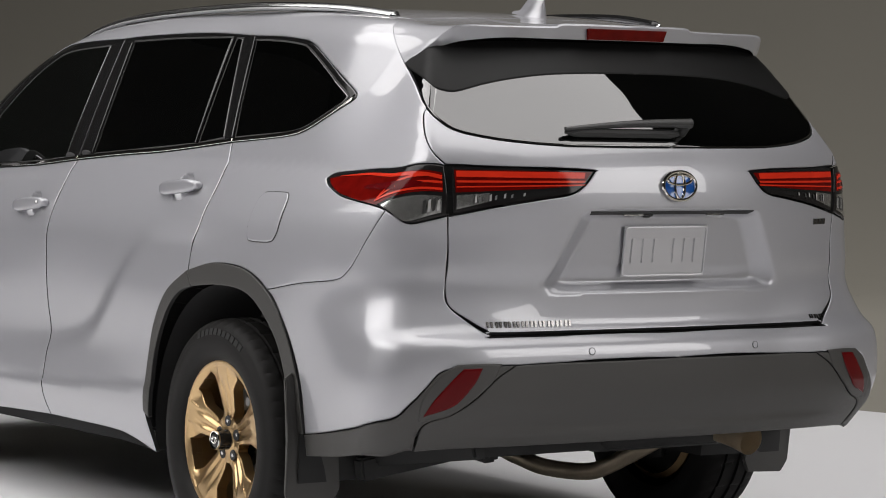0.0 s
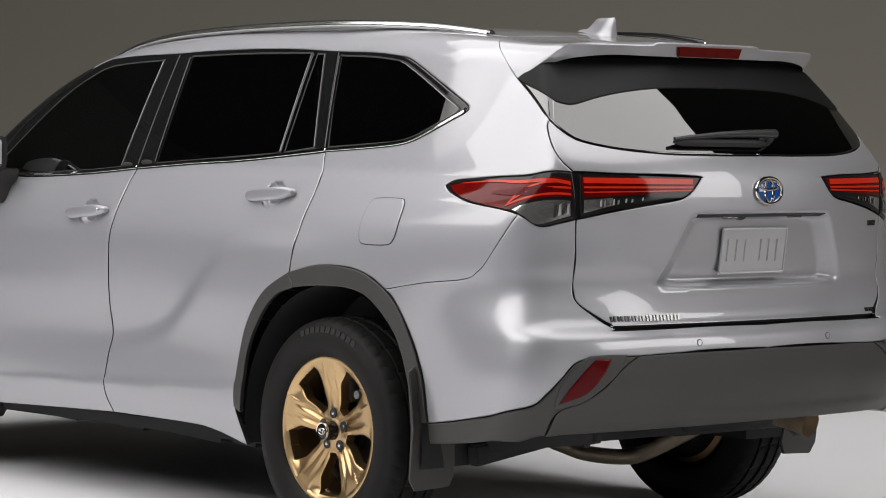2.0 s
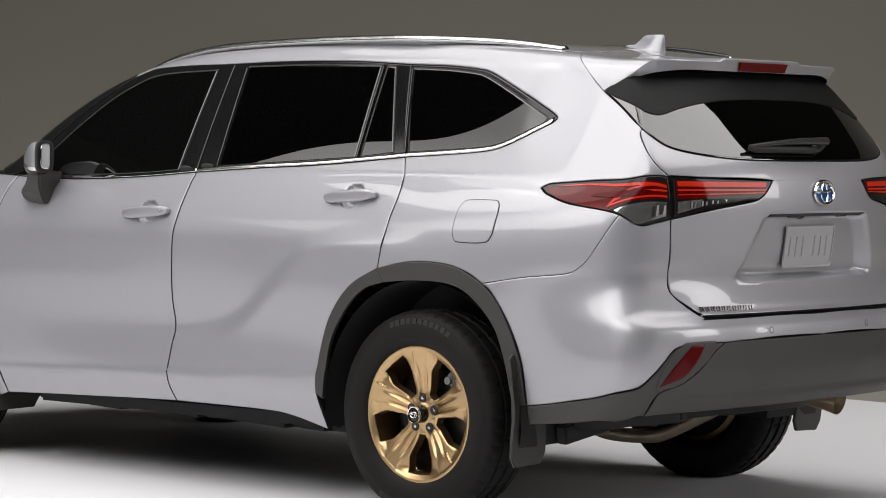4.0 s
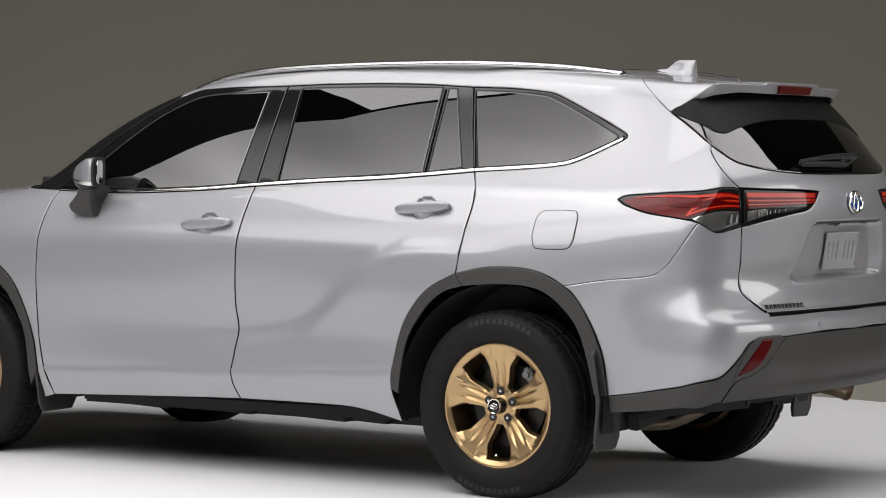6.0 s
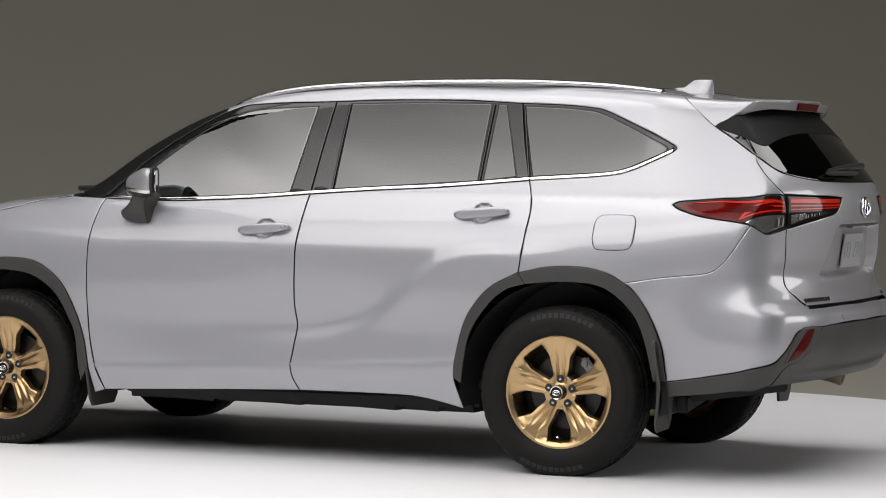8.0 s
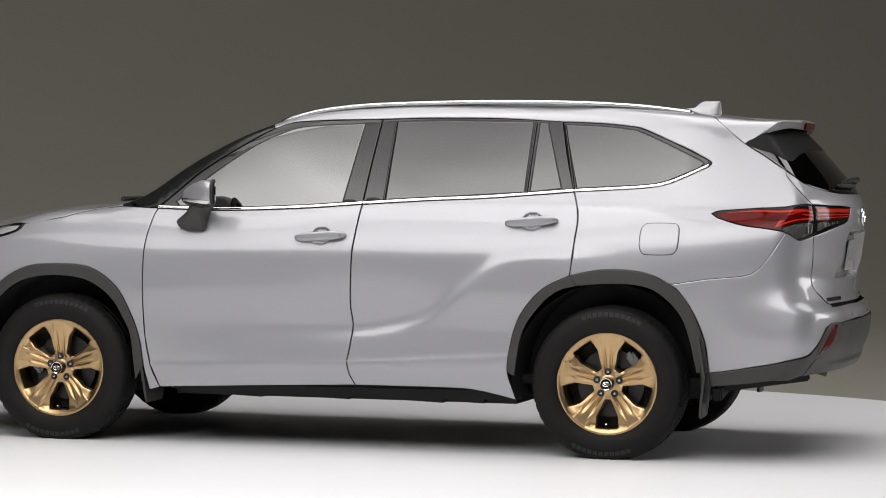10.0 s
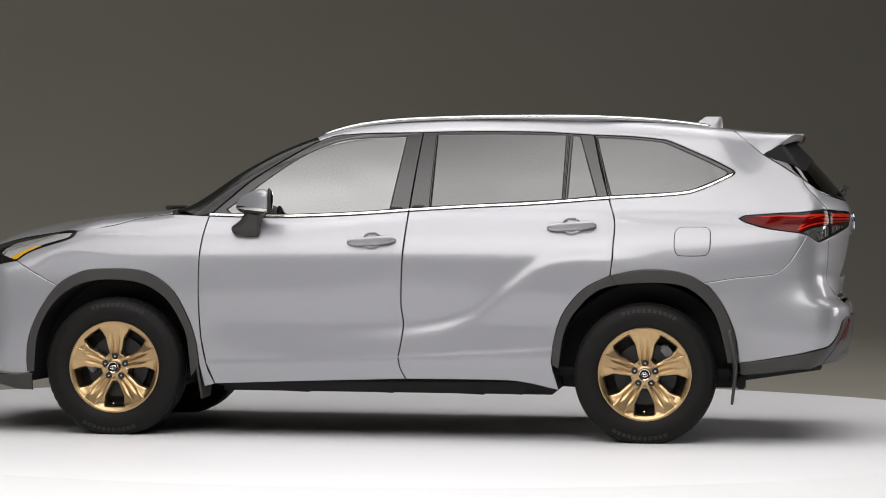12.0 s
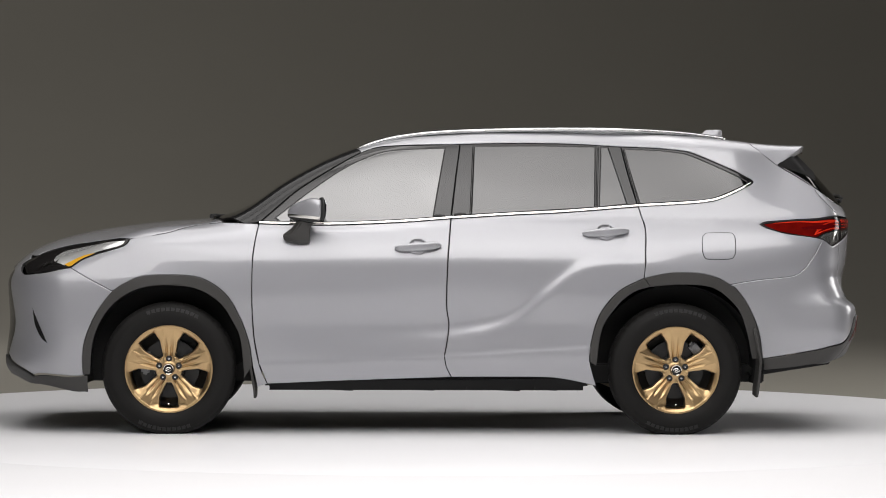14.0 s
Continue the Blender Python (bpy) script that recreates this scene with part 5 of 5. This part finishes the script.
def door_mirror():
    c = Vector((-2.085, -0.955, 1.262))
    bm = blob((0.100, 0.060, 0.070), 3.2, 40, 26)
    for v in bm.verts:
        t = (v.co.x + 0.100) / 0.200
        v.co.z *= 0.62 + 0.38 * min(1, t * 1.6)
        v.co.y *= 0.70 + 0.30 * min(1, t * 1.6)
        v.co.z += 0.012 * (v.co.x / 0.100)
        v.co.x = min(v.co.x, 0.090)
        v.co.y -= 0.42 * v.co.x
        v.co += c
    low = bm.copy()
    trim = bm.copy()
    cut = 1.238
    bmesh.ops.bisect_plane(bm, geom=bm.verts[:] + bm.edges[:] + bm.faces[:], plane_co=(c.x, 0, cut), plane_no=(0.10, 0, 1), clear_inner=True)
    ob = part("door_mirror", bm, PAINT, car, "silver wing mirror on a black foot")
    bmesh.ops.bisect_plane(low, geom=low.verts[:] + low.edges[:] + low.faces[:], plane_co=(c.x, 0, cut - 0.016), plane_no=(0.10, 0, 1), clear_outer=True)
    kids = [part("lower_cover", low, GLOSS_BLACK, ob, "black lower cover")]
    for s, pl in ((True, cut - 0.016), (False, cut)):
        bmesh.ops.bisect_plane(trim, geom=trim.verts[:] + trim.edges[:] + trim.faces[:], plane_co=(c.x, 0, pl), plane_no=(0.10, 0, 1), clear_inner=s, clear_outer=not s)
    for v in trim.verts:
        d = v.co - c
        v.co += Vector((d.x, d.y, 0)).normalized() * 0.003
    kids.append(part("chrome_strip", trim, CHROME, ob))
    bm = blob((0.009, 0.058, 0.066), 4.0, 28, 14)
    bmesh.ops.transform(bm, verts=bm.verts, matrix=Matrix.Translation(c + Vector((0.090, -0.037, 0.012))) @ Matrix.Rotation(radians(12), 4, "Z"))
    kids.append(part("housing_rim", bm, SEAL_AND_SHADE, ob, "black housing rim"))
    bm = blob((0.004, 0.048, 0.052), 4.0, 28, 14)
    bmesh.ops.transform(bm, verts=bm.verts, matrix=Matrix.Translation(c + Vector((0.098, -0.033, 0.013))) @ Matrix.Rotation(radians(22), 4, "Z"))
    kids.append(part("mirror_glass", bm, MIRROR, ob, "mirror glass"))
    bm = bmesh.new()
    rings = []
    for z, x0, x1, y0, y1 in ((1.080, -2.125, -2.065, -0.865, -0.925), (1.095, -2.205, -2.062, -0.86, -0.94), (1.13, -2.215, -2.062, -0.85, -0.955), (1.17, -2.16, -2.06, -0.85, -0.965), (1.215, -2.13, -2.03, -0.86, -0.98)):
        rings.append([bm.verts.new(q) for q in ((x0, y0, z), (x1, y0, z), (x1, y1, z), ((x0 * 0.7 + x1 * 0.3), y1 - 0.008, z), (x0, y1 + 0.02, z))])
    for A, B in zip(rings, rings[1:]):
        for k in range(5):
            bm.faces.new((A[k], A[(k + 1) % 5], B[(k + 1) % 5], B[k]))
    bm.faces.new(rings[0])
    bm.faces.new(rings[-1])
    bmesh.ops.bevel(bm, geom=bm.edges[:], offset=0.006, segments=2, affect="EDGES")
    kids.append(part("mirror_foot", bm, PLASTIC, ob, "black plastic foot"))
    twin = mirrored(ob)
    for k in kids:
        mirrored(k, twin)


door_mirror()
FUEL = [(0.147, 1.045), (0.150, 1.115), (0.163, 1.138), (0.19, 1.148), (0.30, 1.149), (0.326, 1.141), (0.337, 1.115), (0.336, 1.05), (0.328, 1.020), (0.300, 1.001), (0.19, 0.999), (0.160, 1.010), (0.147, 1.045)]
flap_line = land("left", outline(FUEL))
panel("fuel_flap_gap", "left", flap_line, SEAL_AND_SHADE, quarter_panel[0], "", raise_by=0.0022, gap=-0.0016, depth=0.001, h=0.02, both=False)
panel("fuel_flap", "left", flap_line, PAINT, quarter_panel[0], "rounded square fuel flap", raise_by=0.0042, gap=0.0016, h=0.02, depth=0.003, both=False)


# ---- on the tailgate ----
def at_rear(y, z, out=0.0):
    """A pose on the rear face: x runs to the car's right, y up, z out of the face."""
    p = on_rear((y, z))
    n = Vector(slope(p)[0])
    up = Vector((0, 0, 1))
    right = up.cross(n).normalized()
    m = Matrix((right, n.cross(right), n)).transposed().to_4x4()
    m.translation = Vector(p[0]) + n * out
    return m


def oval(w, h, r, z, n=40):
    return tube([(w * math.cos(t), h * math.sin(t), z) for t in np.linspace(0, 2 * math.pi, n + 1)], r, 8, closed_ends=False)


def badge():
    m = at_rear(0.0, 1.187, 0.002)
    bm = lathe([(0.0005, 0.006), (0.9, 0.005), (1.0, 0.001), (1.0, -0.004)], n=48, axis="z")
    bmesh.ops.transform(bm, verts=bm.verts, matrix=m @ Matrix.Diagonal((0.057, 0.041, 1, 1)))
    ob = part("oval_badge", bm, BLUE, tailgate, "blue oval badge with a chrome ring")
    for w, h, dy, r in ((0.059, 0.042, 0.0, 0.0055), (0.018, 0.038, -0.001, 0.0045), (0.043, 0.015, 0.018, 0.0045)):
        bm = oval(w, h, r, 0.006)
        bmesh.ops.transform(bm, verts=bm.verts, matrix=m @ Matrix.Translation((0, dy, 0)))
        part("chrome_ring", bm, CHROME, ob)


badge()


def letter_bars(name, y0, y1, z, height, count, label):
    """Raised badge writing as thin upright bars, two to a letter."""
    for k in range(2 * count):
        y = y0 + (y1 - y0) * (k // 2 + (0.26, 0.70)[k % 2]) / count
        bm = bmesh.new()
        box(bm, ((y1 - y0) / count * 0.30, height, 0.004), (0, 0, 0.002), bevel=0.0008)
        bmesh.ops.transform(bm, verts=bm.verts, matrix=at_rear(y, z))
        part(name, bm, BADGE, tailgate, label)


letter_bars("badge_bar", -0.613, -0.333, 0.789, 0.018, 10, "small chrome badge bar")
letter_bars("badge_bar", 0.590, 0.660, 1.075, 0.018, 4, "small chrome badge bar")
letter_bars("badge_bar", 0.570, 0.635, 0.783, 0.014, 3, "small chrome badge bar")


def number_plate():
    m = at_rear(-0.008, 0.995, 0.005)
    bm = bmesh.new()
    box(bm, (0.305, 0.152, 0.003), (0, 0, 0), bevel=0.001)
    bmesh.ops.transform(bm, verts=bm.verts, matrix=m)
    ob = part("number_plate", bm, PLATE, tailgate, "blank silver number plate with embossed bars")
    w, h = 0.148, 0.072
    pts = [(math.copysign(w - 0.012, c) + 0.012 * math.cos(t), math.copysign(h - 0.012, s) + 0.012 * math.sin(t), 0.002)
           for t in np.linspace(0, 2 * math.pi, 41) for c, s in ((math.cos(t + 1e-4), math.sin(t + 1e-4)),)]
    bm = tube(pts, 0.0035, 8, closed_ends=False)
    bmesh.ops.transform(bm, verts=bm.verts, matrix=m)
    part("rim", bm, PLATE, ob)
    for k, x in enumerate((-0.112, -0.072, -0.032, 0.040, 0.078, 0.116)):
        bm = bmesh.new()
        box(bm, (0.026, 0.074, 0.006), (x, 0.002, 0.002), bevel=0.0022)
        bmesh.ops.transform(bm, verts=bm.verts, matrix=m)
        part("embossed_bar", bm, PLATE, ob)


number_plate()


def plate_garnish():
    ob = panel("plate_light_slot", "rear", outline(on_rear((-0.30, 1.1135), (0.0, 1.1145), (0.30, 1.1135)), on_rear((0.30, 1.1135), (0.29, 1.102)), on_rear((0.29, 1.102), (0.0, 1.103), (-0.29, 1.102)), on_rear((-0.29, 1.102), (-0.30, 1.1135))), SEAL_AND_SHADE, tailgate,
               "dark slot with number plate lamps", h=0.012, raise_by=0.002, gap=0.0, both=False, lip=0.002, depth=0.004)
    for y in (-0.14, 0.16):
        bm = bmesh.new()
        box(bm, (0.07, 0.008, 0.012), (0, -0.002, 0.002), bevel=0.002)
        bmesh.ops.transform(bm, verts=bm.verts, matrix=at_rear(y, 1.107, 0.0))
        part("plate_lamp", bm, CLEAR, ob)
    bm = blob((0.022, 0.012, 0.012), 2.4, 16, 10)
    bmesh.ops.transform(bm, verts=bm.verts, matrix=at_rear(-0.085, 1.103, -0.002))
    part("reversing_camera", bm, GLOSS_BLACK, ob)


plate_garnish()


def rear_wiper():
    hub = at_rear(0.055, 1.345, 0.0)
    bm = lathe([(0.0005, 0.040), (0.012, 0.038), (0.017, 0.028), (0.019, 0.0)], n=20, axis="z")
    bmesh.ops.transform(bm, verts=bm.verts, matrix=hub)
    ob = part("rear_wiper", bm, SEAL_AND_SHADE, tailgate, "black rear wiper at rest")
    line = []
    for t in np.linspace(0, 1, 14):
        y = 0.068 - t * 0.425
        m = at_rear(y, 1.346 + 0.006 * math.sin(math.pi * t) - 0.012 * t, 0.040 - 0.014 * t)
        line.append(m.translation)
    part("wiper_arm", tube(line, np.linspace(0.017, 0.007, 14), 10, 0.9), WIPER, ob, "moulded dark grey arm")
    line = [at_rear(0.03 - t * 0.385, 1.330 + 0.002 * t, 0.014).translation for t in np.linspace(0, 1, 14)]
    part("wiper_blade", tube(line, np.concatenate([[0.006], np.full(12, 0.012), [0.004]]), 8, 1.1), SEAL_AND_SHADE, ob, "thin black rubber blade")


rear_wiper()

# ---- on the rear bumper ----
bumper_left, bumper_right = rear_bumper


def at_corner(y):
    """A pose on the bumper's corner beside the reflector, facing out."""
    p = on_corner((1.010, -0.80, 0.605))
    n = Vector(slope(p)[0])
    right = Vector((0, 0, 1)).cross(n).normalized()
    m = Matrix((right, n.cross(right), n)).transposed().to_4x4()
    m.translation = Vector(p[0])
    return m if y < 0 else Matrix.Diagonal((1, -1, 1, 1)) @ m


for y, z in ((-0.30, 0.711), (0.30, 0.711), (-0.783, 0.627), (0.783, 0.627)):
    m = at_rear(y, z, 0.0) if abs(y) < 0.5 else at_corner(y)
    bm = lathe([(0.0005, 0.002), (0.0085, 0.0018), (0.0095, 0.0005), (0.0095, -0.006)], n=24, axis="z")
    bmesh.ops.transform(bm, verts=bm.verts, matrix=m)
    own = bumper_left if y < 0 else bumper_right
    ob = part("parking_sensor", bm, PAINT, own, "small round parking sensor")
    bm = oval(0.0106, 0.0106, 0.0007, 0.0004, 24)
    bmesh.ops.transform(bm, verts=bm.verts, matrix=m)
    part("sensor_ring", bm, SEAL_AND_SHADE, ob)
frame_line = outline(on_corner((0.95, -0.79, 0.497), (0.972, -0.785, 0.56), (0.992, -0.745, 0.622), (1.012, -0.70, 0.656)), on_corner((1.012, -0.70, 0.656), (1.048, -0.575, 0.665)),
                     on_corner((1.048, -0.575, 0.665), (1.040, -0.600, 0.61), (1.015, -0.655, 0.55), (0.985, -0.71, 0.512), (0.95, -0.79, 0.497)))
refl = panel("reflector_surround", "corner", frame_line, PLASTIC, tuple(rear_bumper), "black reflector bezel", raise_by=0.006, gap=0.0, h=0.015, depth=0.004)
panel("reflector", "corner", outline(on_corner((0.963, -0.781, 0.514), (1.021, -0.684, 0.648)), on_corner((1.021, -0.684, 0.648), (1.037, -0.632, 0.652)),
      on_corner((1.037, -0.632, 0.652), (1.026, -0.655, 0.600), (1.003, -0.700, 0.545), (0.963, -0.781, 0.514))), DEEP_RED, refl, "red bumper reflector", raise_by=0.009, gap=0.0, h=0.012, depth=0.003)


# ---- under the car ----
def extruded(poly, axis_x, thick):
    """A plate in the plane across the car: points are (y, z)."""
    bm = bmesh.new()
    A = [bm.verts.new((axis_x, y, z)) for y, z in poly]
    B = [bm.verts.new((axis_x + thick, y, z)) for y, z in poly]
    bm.faces.new(A)
    bm.faces.new(B[::-1])
    for k in range(len(poly)):
        bm.faces.new((A[k], A[(k + 1) % len(poly)], B[(k + 1) % len(poly)], B[k]))
    bmesh.ops.bevel(bm, geom=bm.edges[:], offset=0.003, segments=2, affect="EDGES")
    return bm


bm = extruded([(-0.950, 0.60), (-0.925, 0.62), (-0.90, 0.50), (-0.86, 0.43), (-0.785, 0.40), (-0.77, 0.27), (-0.79, 0.228), (-0.93, 0.222), (-0.955, 0.26), (-0.958, 0.42)], 0.0, 0.014)
for v in bm.verts:
    v.co.x += 0.435 + 0.035 * smooth(0.62, 0.40, np.float64(v.co.z)) - 0.02 * smooth(0.40, 0.22, np.float64(v.co.z))
mirrored(part("mud_flap", bm, PLASTIC, car, "dark grey plastic mud flap"))
bm = extruded([(-0.945, 0.55), (-0.92, 0.56), (-0.90, 0.40), (-0.72, 0.36), (-0.70, 0.26), (-0.73, 0.215), (-0.92, 0.212), (-0.945, 0.25)], 0.0, 0.014)
for v in bm.verts:
    v.co.x += -2.425 + 0.05 * smooth(0.55, 0.30, np.float64(v.co.z))
mirrored(part("mud_flap", bm, PLASTIC, car, "dark grey plastic mud flap"))

bm = bmesh.new()
box(bm, (3.6, 1.45, 0.05), (-1.35, 0, 0.375), bevel=0.01)
part("floor_pan", bm, DARK, car, "black underbody panel")
for size, at, name in (((0.85, 0.55, 0.12), (-1.05, 0.25, 0.27), "fuel_tank"), ((1.84, 1.42, 0.08), (-1.40, 0, 0.285), "under_cover"), ((0.5, 0.35, 0.10), (-1.95, 0.2, 0.31), "under_tray"), ((0.30, 0.9, 0.10), (-0.55, 0, 0.325), "subframe"), ((0.30, 1.0, 0.06), (0.20, 0, 0.375), "suspension_beam"),
                       ((0.25, 1.25, 0.06), (0.62, 0, 0.40), "bumper_beam"), ((0.40, 1.0, 0.12), (-2.85, 0, 0.28), "subframe")):
    bm = bmesh.new()
    box(bm, size, at, bevel=0.025)
    part(name, bm, DARK, car, "black underbody part")
part("exhaust_pipe", tube(curve([(-0.75, 0.15, 0.30), (-0.42, 0.27, 0.285), (-0.24, 0.355, 0.225), (-0.15, 0.40, 0.198), (-0.03, 0.47, 0.192), (0.05, 0.51, 0.215), (0.24, 0.585, 0.322), (0.36, 0.60, 0.385), (0.50, 0.52, 0.41)], 8), 0.029, 16), STEEL, car, "bent steel exhaust pipe")
bm = lathe([(0.001, -0.28), (0.085, -0.275), (0.098, -0.25), (0.098, 0.25), (0.085, 0.275), (0.001, 0.28)], n=28)
for v in bm.verts:
    v.co = Vector((v.co.x * 1.25 + 0.64, v.co.y + 0.28, v.co.z * 0.72 + 0.425))
part("muffler", bm, DARK, car, "dark exhaust silencer")
bm = tube(curve([(0.64, 0.44, 0.425), (0.72, 0.452, 0.42), (0.80, 0.46, 0.408), (0.875, 0.468, 0.388)], 8), 0.045, 24, closed_ends=False)
bmesh.ops.solidify(bm, geom=bm.faces[:], thickness=0.003)
part("exhaust_tip", bm, STEEL, car, "polished brownish exhaust tip")
for y in (-0.80, 0.80):
    bm = bmesh.new()
    box(bm, (1.72, 0.05, 0.055), (-1.36, y, 0.296), (0, -0.6, 0), bevel=0.012)
    part("sill_flange", bm, DARK, car, "black seam below the sill")
for x, l in ((-1.95, 0.30), (-1.45, 0.22), (-1.02, 0.34), (-0.72, 0.16)):
    bm = bmesh.new()
    box(bm, (l, 0.10, 0.06), (x, -0.70, 0.278), (0, 2, 0), bevel=0.018)
    part("pipe_bracket", bm, DARK, car, "black underbody bracket")
for y in (-0.55, 0.55):
    part("suspension_arm", tube([(0.05, y * 1.3, 0.33), (-0.25, y, 0.30), (-0.6, y * 0.95, 0.32)], 0.03, 10), DARK, car)
    part("shock_absorber", tube([(0.10, y * 1.25, 0.25), (0.12, y * 1.15, 0.60)], 0.03, 12), DARK, car)
bm = bmesh.new()
box(bm, (0.5, 0.05, 0.05), (0.68, -0.62, 0.385), (0, -8, 12), bevel=0.008)
box(bm, (0.05, 0.42, 0.07), (0.50, -0.52, 0.355), (8, 0, 0), bevel=0.008)
box(bm, (0.09, 0.07, 0.05), (0.60, -0.35, 0.37), (0, 10, 20), bevel=0.012)
box(bm, (0.07, 0.30, 0.035), (0.56, -0.10, 0.385), (0, 10, 0), bevel=0.01)
part("tow_bracket", bm, DARK, car, "black steel bracket")

# ---- cowl and wipers ----
bm = bmesh.new()
rows = []
for y in np.linspace(-0.70, 0.70, 29):
    x = -2.66 + 0.13 * (abs(y) / 0.7) ** 2
    rows.append([bm.verts.new((x - 0.06, y, 1.205 - 0.02 * (abs(y) / 0.7) ** 2)), bm.verts.new((x, y, 1.232 - 0.022 * (abs(y) / 0.7) ** 2)), bm.verts.new((x + 0.10, y, 1.236 - 0.022 * (abs(y) / 0.7) ** 2))])
for A, B in zip(rows, rows[1:]):
    for k in range(2):
        bm.faces.new((A[k], B[k], B[k + 1], A[k + 1]))
part("windscreen_cowl", bm, PLASTIC, car, "black plastic cowl under the windscreen")
for y0 in (-0.62, 0.05):
    line = [(-2.63 + 0.03 * t, y0 + 0.6 * t, 1.234 + 0.006 * math.sin(3 * t)) for t in np.linspace(0, 1, 10)]
    part("front_wiper", tube(line, np.linspace(0.013, 0.006, 10), 8), SEAL_AND_SHADE, car, "black front wiper at rest")
